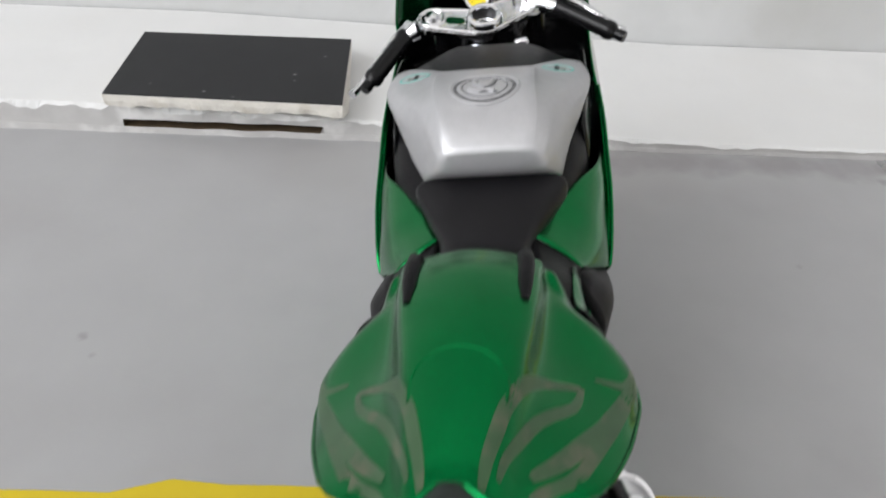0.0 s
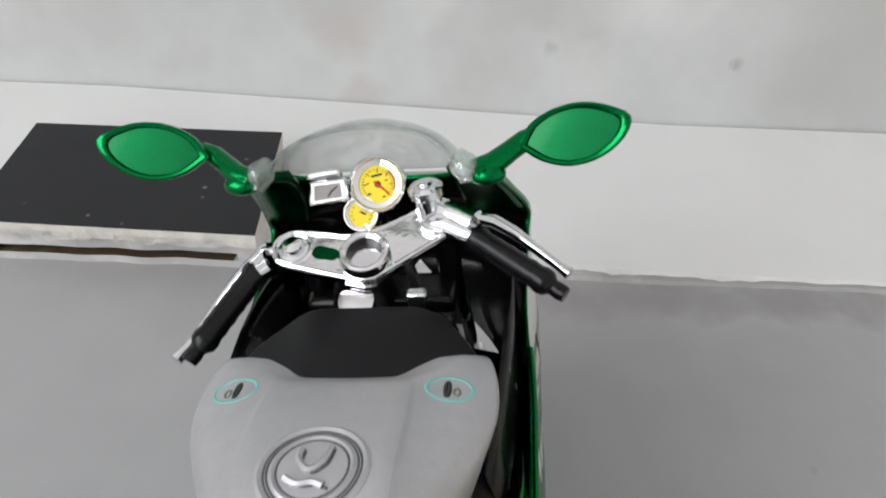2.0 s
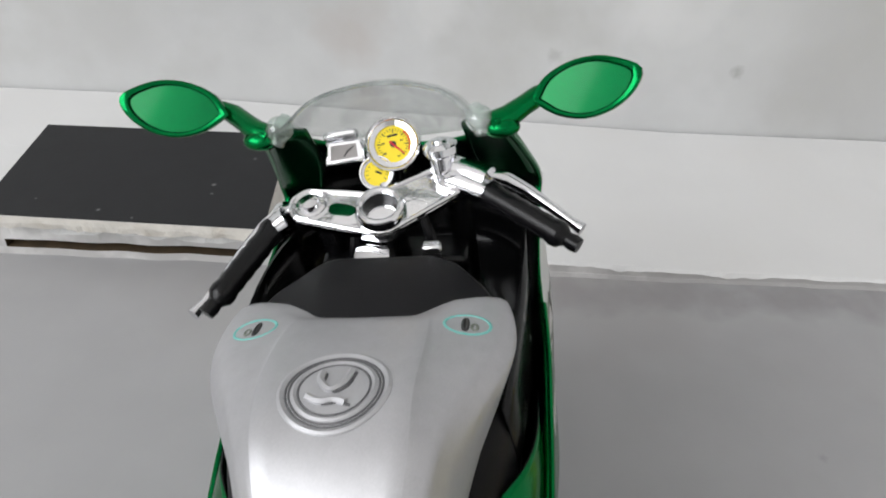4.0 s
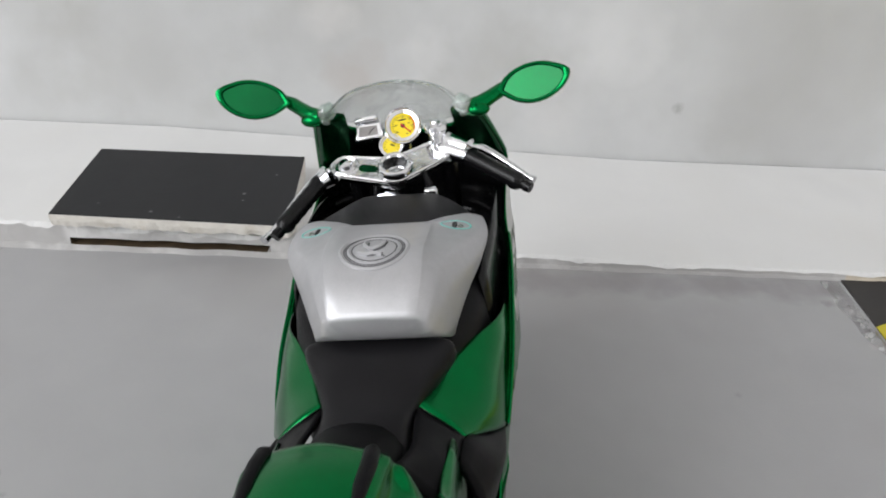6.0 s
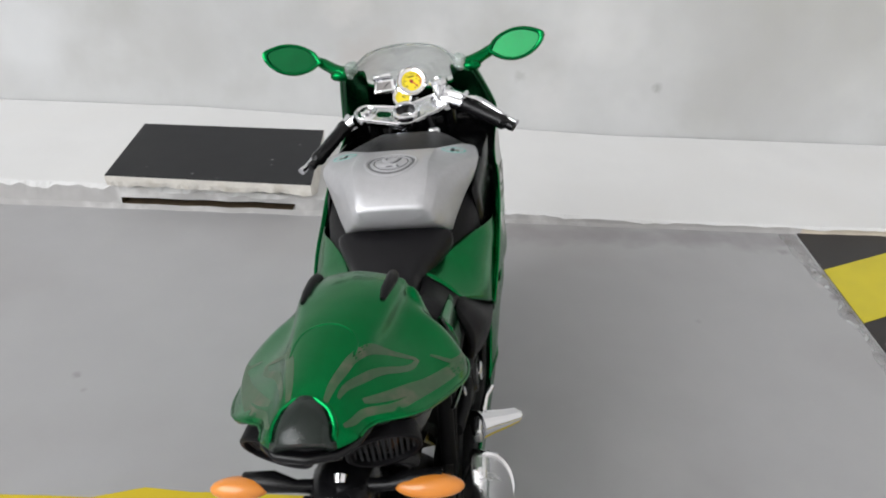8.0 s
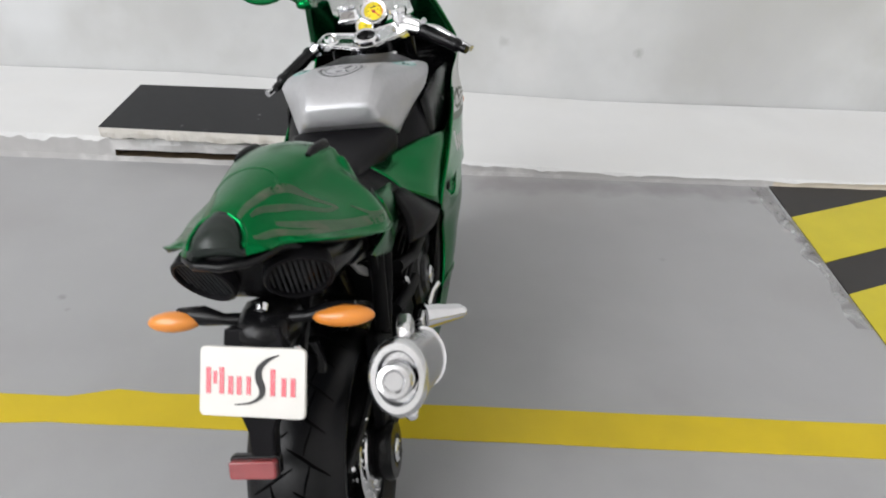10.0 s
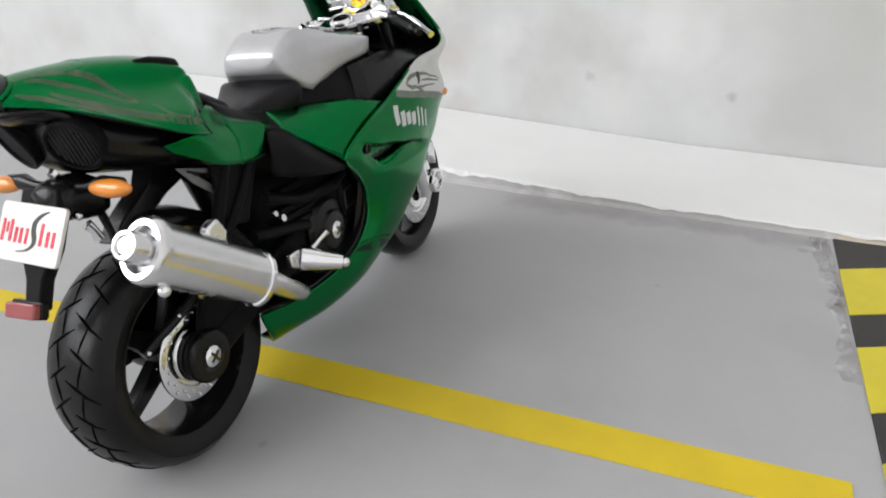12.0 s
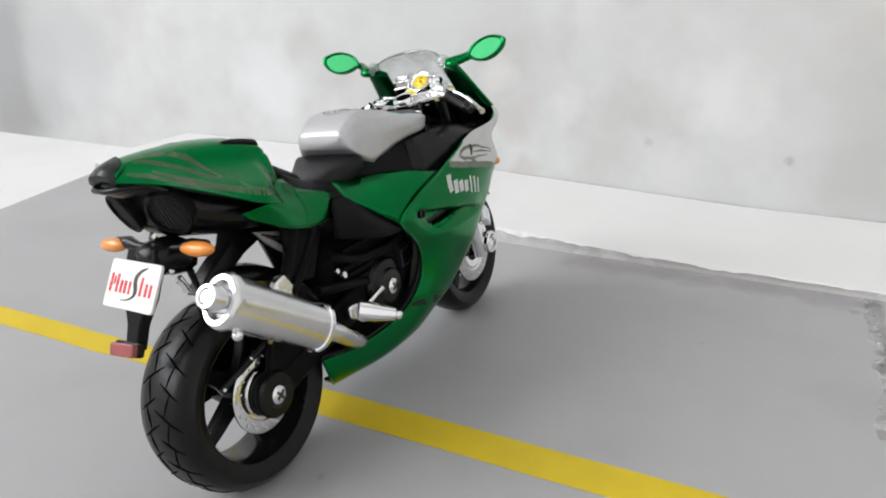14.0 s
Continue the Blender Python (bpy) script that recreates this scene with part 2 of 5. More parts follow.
def mesh_ob(name, bm, material, smooth=True, inside=None):
    me = bpy.data.meshes.new(name)
    if inside is None:
        bmesh.ops.recalc_face_normals(bm, faces=bm.faces)
    else:
        bm.normal_update()
        c = Vector(inside) * MM
        if sum((f.normal.dot(f.calc_center_median() - c) * f.calc_area() for f in bm.faces)) < 0:
            bmesh.ops.reverse_faces(bm, faces=bm.faces)
    bm.to_mesh(me)
    bm.free()
    for m in material if isinstance(material, (list, tuple)) else [material]:
        me.materials.append(m)
    for f in me.polygons:
        f.use_smooth = smooth
    return new(name, me)

def part(name, bm, material, parent, label="", smooth=True, sub=0, solid=0.0, bevel=0.0, offset=-1.0, inside=None, mat_step=0, rim_step=0):
    """One mesh under a thing or a part, in the thing's own millimetres."""
    ob = mesh_ob(name, bm, material, smooth, inside)
    ob.parent = parent
    if parent.parent is not None or parent.type == "MESH":
        ob.matrix_parent_inverse = Matrix.Identity(4)
    if solid:
        s = ob.modifiers.new("thickness", "SOLIDIFY")
        s.thickness, s.offset, s.material_offset, s.material_offset_rim = solid * MM, offset, mat_step, rim_step
    if bevel:
        b = ob.modifiers.new("edges", "BEVEL")
        b.width, b.segments, b.limit_method, b.angle_limit = bevel * MM, 2, "ANGLE", radians(35)
        b.harden_normals = False
    if sub:
        s = ob.modifiers.new("round", "SUBSURF")
        s.levels = s.render_levels = sub
    if not sub and smooth:
        me = ob.data
        me.set_sharp_from_angle(angle=radians(38))
    if label:
        tagged(ob, label)
    return ob

def V(p):
    return Vector(p) * MM

def loft(rings, closed=True, caps=True, bm=None):
    """Skin through rings of points (mm)."""
    bm = bm or bmesh.new()
    vs = [[bm.verts.new(V(p)) for p in r] for r in rings]
    n = len(rings[0])
    for a, b in zip(vs, vs[1:]):
        for k in range(n if closed else n - 1):
            j = (k + 1) % n
            bm.faces.new((a[k], a[j], b[j], b[k]))
    if caps and closed:
        bm.faces.new(vs[0][::-1])
        bm.faces.new(vs[-1])
    return bm

def mirrored(half):
    """Half section from the top middle round to the bottom middle, made whole."""
    left = [(-x, y, z) for x, y, z in half if abs(x) > 1e-6]
    return list(half) + left[::-1]

def catmull(pts, n):
    """n points per span through the given ones."""
    pts = [np.array(p, float) for p in pts]
    ext = [2 * pts[0] - pts[1]] + pts + [2 * pts[-1] - pts[-2]]
    out = []
    for i in range(1, len(ext) - 2):
        a, b, c, d = ext[i - 1:i + 3]
        for k in range(n):
            t = k / n
            out.append(0.5 * (2 * b + (c - a) * t + (2 * a - 5 * b + 4 * c - d) * t * t + (3 * b - a - 3 * c + d) * t ** 3))
    out.append(pts[-1])
    return out

def sheet(levels, nu=4, nv=3, keep=None, side=1, bm=None, paint=None):
    """A smooth open sheet through a grid of points; keep(y, z) says which faces stay."""
    rows = [catmull(lv, nu) for lv in levels]
    cols = [catmull([r[k] for r in rows], nv) for k in range(len(rows[0]))]
    bm = bm or bmesh.new()
    vs = [[bm.verts.new(V((side * p[0], p[1], p[2]))) for p in c] for c in cols]
    for a, b in zip(vs, vs[1:]):
        for k in range(len(a) - 1):
            q = (a[k], a[k + 1], b[k + 1], b[k])
            c = sum((v.co for v in q), Vector()) / 4 / MM
            if keep is None or keep(c.y, c.z):
                f = bm.faces.new(q)
                if paint is not None:
                    f.material_index = paint(c.y, c.z)
    loose = [v for v in bm.verts if not v.link_faces]
    bmesh.ops.delete(bm, geom=loose, context="VERTS")
    return bm

def tube(path, r, n=12, bm=None, caps=True):
    """A round bar along a path; r may be a number or one for each point (mm)."""
    bm = bm or bmesh.new()
    path = [Vector(p) for p in path]
    rs = r if isinstance(r, (list, tuple)) else [r] * len(path)
    rings, up = [], None
    for i, p in enumerate(path):
        d = (path[min(i + 1, len(path) - 1)] - path[max(i - 1, 0)]).normalized()
        ref = up or (Vector((0, 0, 1)) if abs(d.z) < 0.9 else Vector((1, 0, 0)))
        a = (ref - d * ref.dot(d)).normalized()
        up = a
        b = d.cross(a)
        rings.append([p + (a * math.cos(2 * math.pi * k / n) + b * math.sin(2 * math.pi * k / n)) * rs[i] for k in range(n)])
    return loft(rings, True, caps, bm)

def lathe(profile, centre, axis, n=32, bm=None, closed=False):
    """Turns (distance along axis, radius) about an axis through centre (mm)."""
    bm = bm or bmesh.new()
    ax, c = Vector(axis).normalized(), Vector(centre)
    a = ax.orthogonal().normalized()
    b = ax.cross(a)
    rings = []
    for h, r in profile:
        rings.append([c + ax * h + (a * math.cos(2 * math.pi * k / n) + b * math.sin(2 * math.pi * k / n)) * max(r, 0.01) for k in range(n)])
    if closed:
        rings.append(rings[0])
    return loft(rings, True, not closed, bm)

def slab(outline, normal, thick, bm=None):
    """A flat piece: 3D outline (mm) pushed by thick along normal."""
    bm = bm or bmesh.new()
    nrm = Vector(normal).normalized() * thick
    lo = [bm.verts.new(V(Vector(p))) for p in outline]
    hi = [bm.verts.new(V(Vector(p) + nrm)) for p in outline]
    bm.faces.new(lo[::-1])
    bm.faces.new(hi)
    for k in range(len(lo)):
        j = (k + 1) % len(lo)
        bm.faces.new((lo[k], lo[j], hi[j], hi[k]))
    return bm

def block(x0, x1, y0, y1, z0, z1, bm=None, turn=None):
    pts = [(x, y, z) for z in (z0, z1) for x, y in ((x0, y0), (x1, y0), (x1, y1), (x0, y1))]
    bm = bm or bmesh.new()
    if turn is not None:
        pts = [turn @ Vector(p) for p in pts]
    v = [bm.verts.new(V(p)) for p in pts]
    for f in ((3, 2, 1, 0), (4, 5, 6, 7), (0, 1, 5, 4), (1, 2, 6, 5), (2, 3, 7, 6), (3, 0, 4, 7)):
        bm.faces.new([v[k] for k in f])
    return bm

def ball(c, rx, ry, rz, bm=None, turn=None, u=20, w=12):
    bm = bm or bmesh.new()
    t = turn or Matrix.Identity(3)
    rings = []
    for i in range(w + 1):
        a = -math.pi / 2 + math.pi * i / w
        s, h = max(math.cos(a), 0.02), math.sin(a)
        rings.append([Vector(c) + t @ Vector((h * rx, ry * s * math.cos(2 * math.pi * k / u), rz * s * math.sin(2 * math.pi * k / u))) for k in range(u)])
    return loft(rings, True, True, bm)

def frame_of(normal, up=(0, 0, 1)):
    """Right, up and outward of a flat face, as columns."""
    nz = Vector(normal).normalized()
    x = Vector(up).cross(nz).normalized()
    return Matrix((x, nz.cross(x), nz)).transposed()

def on_face(c, fr, uv, lift=0.0):
    return Vector(c) + fr @ Vector((uv[0], uv[1], lift))

# ---- the setting ----
def wobble(x, s=1.0, k=0.0):
    return noise.noise(Vector((x * 0.05 + k, k * 3.1, 0.7))) * s

def kerb_top(x):
    return min(11.0, max(3.6, 6.2 - 0.035 * x))

def kerb_front(x):
    return 187.0 + 0.070 * x

def wall_foot(x):
    return 278.0 + 0.080 * x

def strip_bm(outline, z0, z1):
    return slab([(x, y, z0) for x, y in outline], (0, 0, 1), z1 - z0)

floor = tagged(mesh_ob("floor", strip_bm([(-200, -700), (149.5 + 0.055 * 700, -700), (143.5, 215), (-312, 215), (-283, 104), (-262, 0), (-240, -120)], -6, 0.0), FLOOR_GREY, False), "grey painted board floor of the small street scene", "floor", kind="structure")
ground = tagged(mesh_ob("ground", strip_bm([(-2160, -3660), (1660, -3660), (1660, 860), (-2160, 860)], -14, -6.2), KERB_WHITE, False), "white table top below the boards", "table top", kind="structure")

def line_edge(xs, base, slope, k, step):
    return [(x, base + slope * x + wobble(x, 0.35, k) + step(x)) for x in xs]

xs_line = [-420 + 12 * i for i in range(48)]
up = line_edge(xs_line, 40.6, 0.0655, 1.0, lambda x: (-2.6 if x < -84 else -2.6 * max(0, (-72 - x) / 12) if x < -72 else 0) + (1.2 if -84 < x < -60 else 0))
low = line_edge(xs_line, 28.2, 0.063, 5.0, lambda x: -1.0 if x < -95 else 0)
bm = bmesh.new()
rings = [[(a[0], a[1], 0.05), (b[0], b[1], 0.05), (b[0], b[1], 0.28), (a[0], a[1], 0.28)] for a, b in zip(up, low) if a[0] < 146]
tagged(mesh_ob("road_line", loft(rings), YELLOW, False), "yellow tape line stuck across the grey floor", "road line", kind="structure")

# hatched strip on the far side, black with yellow slanting bars
hatch = tagged(mesh_ob("pavement", strip_bm([(151.2, 60), (154.5, -40), (420, -40), (420, 212), (144.3, 199)], -6, 0.55), BLACK_TAPE, False), "black hatched strip beside the grey floor", "hatched strip", kind="structure")
for y0, y1 in ((167.8, 133.5), (113.0, 80.0), (59.5, 27.0), (6.0, -26.0)):
    x0 = 145.5 + (167.8 - y0) * 0.0496
    x1 = 145.5 + (167.8 - y1) * 0.0496
    w = 210
    bar = [(x0, y0), (x1, y1), (x1 + w, y1 + w * 0.545), (x0 + w, y0 + w * 0.545)]
    bar = [(x, y) for x, y in bar]
    top = 196 + 0.07 * 180
    cut = []
    for k in range(4):
        a, b = bar[k], bar[(k + 1) % 4]
        if a[1] <= top:
            cut.append(a)
        if (a[1] - top) * (b[1] - top) < 0:
            t = (top - a[1]) / (b[1] - a[1])
            cut.append((a[0] + t * (b[0] - a[0]), top))
    ob = mesh_ob("stripe", strip_bm(cut, 0.45, 0.8), YELLOW_HATCH, False)
    ob.parent = hatch

# kerb with its thin flaked front face, and a slot below the raised board
def kerb():
    bm = bmesh.new()
    xs = [-296 + 1.3 * i for i in range(574)]
    prev = None
    slot = (-138.5, -67.5)
    for x in xs:
        zt, yf = kerb_top(x), kerb_front(x) + max(0.0, -286 - x) * 1.0
        chip = max(0.0, noise.noise(Vector((x * 0.09, 3.0, 0)))) * 1.6 + wobble(x * 7, 0.6, 2) + wobble(x * 19, 0.35, 6)
        sag = max(0.0, 0.35 + 1.2 * noise.noise(Vector((x * 0.055, 8.0, 0))) + 0.7 * noise.noise(Vector((x * 0.21, 5.0, 0)))) * zt * 0.26
        yf2 = yf + wobble(x * 2, 0.6, 9)
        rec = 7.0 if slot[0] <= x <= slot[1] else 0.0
        z1, z2 = min(2.4, zt * 0.3), min(5.2, zt * 0.6)
        pts = [(x, yf2 - 0.6, -1.0), (x, yf2 - 0.2, z1), (x, yf2 + rec, z1 + 0.01), (x, yf2 + rec, z2), (x, yf2 - 0.1 + chip * 0.1, z2 + 0.01),
               (x, yf2 - 0.25 + chip * 0.3, zt - 0.5 - sag), (x, yf2 + 0.8 + chip, zt - 0.1), (x, yf2 + 4 + chip, zt), (x, wall_foot(x) - 1.0, zt), (x, wall_foot(x) - 0.5, zt - 1.6), (x, wall_foot(x) + 4, zt - 1.6)]
        row = [bm.verts.new(V(p)) for p in pts]
        if prev:
            for k in range(len(row) - 1):
                f = bm.faces.new((prev[k], prev[k + 1], row[k + 1], row[k]))
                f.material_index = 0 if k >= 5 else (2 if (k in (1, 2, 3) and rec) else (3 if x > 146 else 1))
        else:
            bm.faces.new(row)
        prev = row
    return mesh_ob("kerb", bm, [KERB_WHITE, KERB_FACE, BROWN, CREAM], False)

tagged(kerb(), "low white plaster kerb with a flaked grey front edge", "kerb", kind="structure")
plan = [Vector((-780, wall_foot(-780))), Vector((640, wall_foot(640)))]
rows = []
for k, p in enumerate(plan):
    d = (plan[min(k + 1, len(plan) - 1)] - plan[max(k - 1, 0)]).normalized()
    q = p + Vector((-d.y, d.x)) * 6
    rows.append([(p.x, p.y, -6.2), (p.x, p.y, 420), (q.x, q.y, 420), (q.x, q.y, -6.2)])
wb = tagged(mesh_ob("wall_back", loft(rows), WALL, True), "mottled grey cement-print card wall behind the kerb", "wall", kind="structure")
wb.data.set_sharp_from_angle(angle=radians(50))

# the room round the table
def room_wall(name, x0, x1, y0, y1, z0, z1, m=None):
    return tagged(mesh_ob(name, block(x0, x1, y0, y1, z0, z1), m or ROOM, False), "plain painted room wall", "wall", kind="structure")
room_wall("wall_north", -2300, 1800, 860, 920, -20, 2600)
room_wall("wall_south", -2300, 1800, -3720, -3660, -20, 2600)
room_wall("wall_east", 1660, 1720, -3660, 860, -20, 2600)
wx = WIN_X * 1000 - 10
wy0, wy1 = (WIN_Y - WIN_W / 2) * 1000 - 20, (WIN_Y + WIN_W / 2) * 1000 + 20
wz0, wz1 = (WIN_Z - WIN_H / 2) * 1000 - 20, (WIN_Z + WIN_H / 2) * 1000 + 20
room_wall("wall_west", wx - 60, wx, -3660, wy0, -20, 2600)
room_wall("wall_west", wx - 60, wx, wy1, 860, -20, 2600)
room_wall("wall_west", wx - 60, wx, wy0, wy1, -20, wz0)
room_wall("wall_west", wx - 60, wx, wy0, wy1, wz1, 2600)
tagged(room_wall("ceiling", -2300, 1800, -3720, 920, 2601, 2660, CEIL), "plain white room ceiling", "ceiling", kind="structure")

# raised black board lying on the kerb
def raised_board():
    bm = bmesh.new()
    front = [(-141.5 + 82.5 * i / 110, 172.6 + 4.1 * i / 110) for i in range(111)]
    back = [(-146.6 + 81.6 * i / 110, 225.6 + 6.6 * i / 110) for i in range(111)]
    rows = []
    for (fx, fy), (bx, by) in zip(front, back):
        c1, c2 = wobble(fx * 4, 0.7, 4) + wobble(fx * 13, 0.25, 3), wobble(fx * 3, 1.5, 8) + wobble(fx * 11, 0.6, 6)
        zb = kerb_top(fx) - 0.15
        rows.append([(fx, fy, 17.1), (fx, fy + 0.15 + c1 * 0.3, 14.6), (fx, fy + 0.7 + c1, 12.4 + c2 * 0.6), (fx, fy + 4 + c1, 11.2 + c2), (fx, fy + 12, zb), (bx, by - 1, zb), (bx, by, 17.1)])
    ob = tagged(mesh_ob("raised_board", loft(rows), PLASTER, False), "black-topped board with a chipped white plaster edge on the kerb", "board")
    top = slab([(-141.3, 172.6, 17.0), (-59.0, 176.7, 17.0), (-65.0, 232.0, 17.0), (-146.6, 225.5, 17.0)], (0, 0, 1), 0.55)
    part("top_sheet", top, SHEET_BLACK, ob, "matt black card sheet", False, bevel=0.15)
    return ob

raised_board()

# ---- the motorcycle ----
LEAN_DEG = 8.6
bike = new("motorcycle")
bike.empty_display_size = 0.01
bike.matrix_world = pose(0, 0, 0.0001, 0, -LEAN_DEG, 0)
tagged(bike, "green and silver die-cast model sports motorcycle leaning on its side stand", "motorcycle")

R_AXLE, R_TYRE = Vector((0, -1.9, 25.7)), 25.7
F_AXLE, F_TYRE = Vector((0, 115.5, 24.4)), 24.4

# tail cowl
TAIL = [
    [(0, -24.8, 87.0), (1.6, -24.7, 86.9), (3.0, -24.6, 86.6), (3.8, -24.4, 86.2), (4.3, -24.2, 85.7)],
    [(0, -22.6, 88.6), (2.6, -22.6, 88.2), (4.4, -22.5, 87.2), (5.6, -22.4, 86.2), (6.3, -22.2, 85.2)],
    [(0, -18.0, 89.9), (3.2, -18.0, 89.2), (5.2, -18.0, 87.2), (6.8, -18.0, 85.6), (7.9, -18.0, 84.0)],
    [(0, -13.6, 90.2), (4.0, -13.8, 89.1), (6.2, -14.0, 86.4), (10.2, -14.4, 83.6), (12.8, -14.8, 82.4)],
    [(0, -8.0, 90.2), (4.8, -8.0, 88.9), (7.4, -8.0, 85.4), (13.0, -8.4, 81.2), (15.8, -8.6, 79.2)],
    [(0, -3.0, 90.1), (5.6, -3.0, 88.6), (8.0, -3.0, 84.2), (15.2, -3.0, 79.2), (17.4, -3.2, 76.6)],
    [(0, 1.0, 89.8), (6.3, 1.0, 88.1), (8.6, 1.0, 83.2), (16.6, 1.0, 78.2), (18.4, 1.0, 74.6)],
    [(0, 5.0, 89.3), (6.8, 4.8, 87.7), (9.0, 4.8, 82.8), (17.0, 4.4, 77.8), (18.5, 4.6, 73.4)],
    [(0, 9.6, 88.5), (7.2, 9.2, 86.9), (9.2, 9.0, 82.8), (14.8, 8.6, 78.8), (17.9, 8.4, 72.4)],
    [(0, 13.4, 87.3), (7.3, 12.8, 86.0), (8.9, 12.4, 83.0), (11.6, 12.0, 79.8), (15.4, 12.0, 71.8)],
    [(0, 16.2, 86.0), (7.3, 15.5, 84.8), (8.7, 15.3, 83.3), (10.2, 15.2, 81.6), (13.0, 15.2, 71.4)],
    [(0, 19.2, 82.0), (6.2, 18.2, 81.4), (7.4, 17.9, 79.4), (8.8, 17.5, 76.6), (11.8, 17.2, 70.6)],
    [(0, 22.6, 75.8), (5.4, 21.4, 75.2), (6.6, 20.9, 73.6), (8.0, 20.2, 71.8), (10.6, 19, 68.6)],
]
TAIL_GRID = [[(-x, y, z) for x, y, z in half[:0:-1]] + half for half in TAIL]
tail = part("tail_cowl", sheet(TAIL_GRID, 8, 8), [GREEN, BLACK], bike, "green metallic tail cowl with grey scroll print", solid=0.9, inside=(0, 0, 70), mat_step=1, rim_step=1)
UNDER = [
    (-24.0, [(0, 86.0), (2.4, 85.8), (3.8, 85.3), (2.6, 84.4), (0, 84.0)]),
    (-20.8, [(0, 86.8), (4.6, 86.2), (6.3, 84.4), (4.6, 81.6), (0, 80.8)]),
    (-18.0, [(0, 87.0), (6.0, 85.8), (7.6, 83.4), (6.2, 81.8), (0, 81.2)]),
    (-16.0, [(0, 87.0), (7.0, 85.4), (9.6, 82.6), (8.6, 80.0), (0, 79.0)]),
    (-14.6, [(0, 87.0), (6.4, 84.6), (11.4, 81.6), (10.6, 74.4), (0, 72.6)]),
    (-12.4, [(0, 87.2), (7.0, 84.0), (12.6, 80.2), (12.2, 71.6), (0, 69.8)]),
    (-8.0, [(0, 87.2), (8.0, 82.6), (13.6, 77.6), (12.6, 69.8), (0, 68.0)]),
    (2.0, [(0, 85.5), (9.0, 80.0), (15.6, 74.0), (12.5, 67.0), (0, 66.0)]),
    (12.0, [(0, 83.0), (8.5, 78.0), (13.0, 72.0), (11.5, 65.4), (0, 64.6)]),
    (22.0, [(0, 74.0), (7.0, 72.0), (10.8, 68.0), (10.6, 62.4), (0, 61.8)]),
    (34.0, [(0, 68.0), (7.0, 66.0), (9.0, 63.0), (9.6, 58.4), (0, 58.0)]),
]
part("tail_underbody", loft([mirrored([(x, y, z) for x, z in h]) for y, h in UNDER]), BLACK, bike, "black plastic underside of the tail", sub=1)

# seat
SEAT = [
    (20.0, [(0, 76.0), (6.5, 75.5), (9.5, 72.5), (9.0, 69.0), (0, 68.0)]),
    (28.0, [(0, 73.0), (6.4, 72.6), (8.8, 70.5), (9.2, 66.0), (0, 65.0)]),
    (36.0, [(0, 71.8), (5.0, 71.5), (6.6, 70.2), (7.0, 65.0), (0, 64.0)]),
    (42.0, [(0, 73.2), (6.8, 72.9), (8.6, 71.6), (8.8, 66.0), (0, 65.0)]),
    (48.6, [(0, 76.2), (11.4, 75.9), (13.2, 75.0), (13.0, 68.0), (0, 67.0)]),
    (49.6, [(0, 75.2), (11.2, 75.0), (12.8, 74.0), (12.8, 68.0), (0, 67.0)]),
]
part("seat", loft([[(x + 0.09 * max(0, y - 38), y, z) for x, y, z in mirrored([(x, y, z) for x, z in h])] for y, h in SEAT]), SEAT_MAT, bike, "dark grey moulded rider seat", sub=2)

# fuel tank
TANK = [
    [(0, 45.7, 79.0), (5.6, 45.7, 78.9), (6.2, 45.7, 78.85), (7.4, 45.7, 78.6), (8.3, 45.8, 77.8), (8.2, 46.2, 77.3), (0, 46.2, 77.1)],
    [(0, 46.0, 82.0), (6.6, 46.0, 81.8), (7.2, 46.0, 81.5), (8.3, 46.4, 80.7), (9.2, 47.0, 78.6), (9.4, 47.6, 76.6), (0, 47.6, 76.4)],
    [(0, 48.6, 84.3), (7.3, 48.6, 84.1), (7.9, 48.6, 83.7), (9.3, 48.8, 82.4), (10.4, 49.2, 79.6), (11.2, 49.6, 74.6), (0, 49.6, 74.4)],
    [(0, 52.4, 86.2), (7.9, 52.4, 85.9), (8.5, 52.4, 85.4), (10.2, 52.4, 83.7), (11.5, 53, 80.4), (12.1, 53.6, 71.4), (0, 54, 71.2)],
    [(0, 55.6, 86.9), (8.05, 55.6, 86.5), (8.7, 55.6, 85.95), (11.1, 55.6, 84), (12.8, 55.8, 80.4), (12.7, 55.6, 71.0), (0, 55.6, 70.8)],
    [(0, 59, 86.9), (8.25, 59, 86.5), (8.9, 59, 85.95), (12.3, 59, 84.0), (14.3, 59, 80.6), (13.8, 59, 73.0), (0, 59, 72.6)],
    [(0, 65.5, 85.6), (8.6, 65.5, 85.2), (9.3, 65.5, 84.75), (15.3, 65.6, 83.0), (17.7, 65.6, 80.5), (16.0, 65, 75.6), (0, 65, 75.2)],
    [(0, 71, 84), (8.5, 71.2, 83.7), (9.2, 71.3, 83.4), (16.8, 71.8, 81.9), (19.0, 71.8, 80.3), (17.6, 71.8, 76.4), (0, 71.6, 76.6)],
    [(0, 73.4, 83), (7.9, 73.8, 82.8), (8.6, 74.2, 82.6), (15.5, 77.9, 81.6), (17.7, 78.4, 80.7), (16.7, 78.6, 76.4), (0, 74.8, 77.2)],
    [(0, 74.4, 81.6), (7.3, 74.8, 81.6), (8.0, 75.3, 81.6), (14.2, 79.9, 81.0), (16.2, 80.4, 80.5), (15.6, 80.8, 76.8), (0, 75.6, 77.6)],
]
# the tail end of the tank sits a little off the middle line
tank = part("fuel_tank", loft([[(x + 0.3 + 1.1 * min(1, max(0, (60 - y) / 12)), y, z) for x, y, z in mirrored(h)] for h in TANK]), SILVER, bike, "silver painted fuel tank with round raised emblem", sub=2)
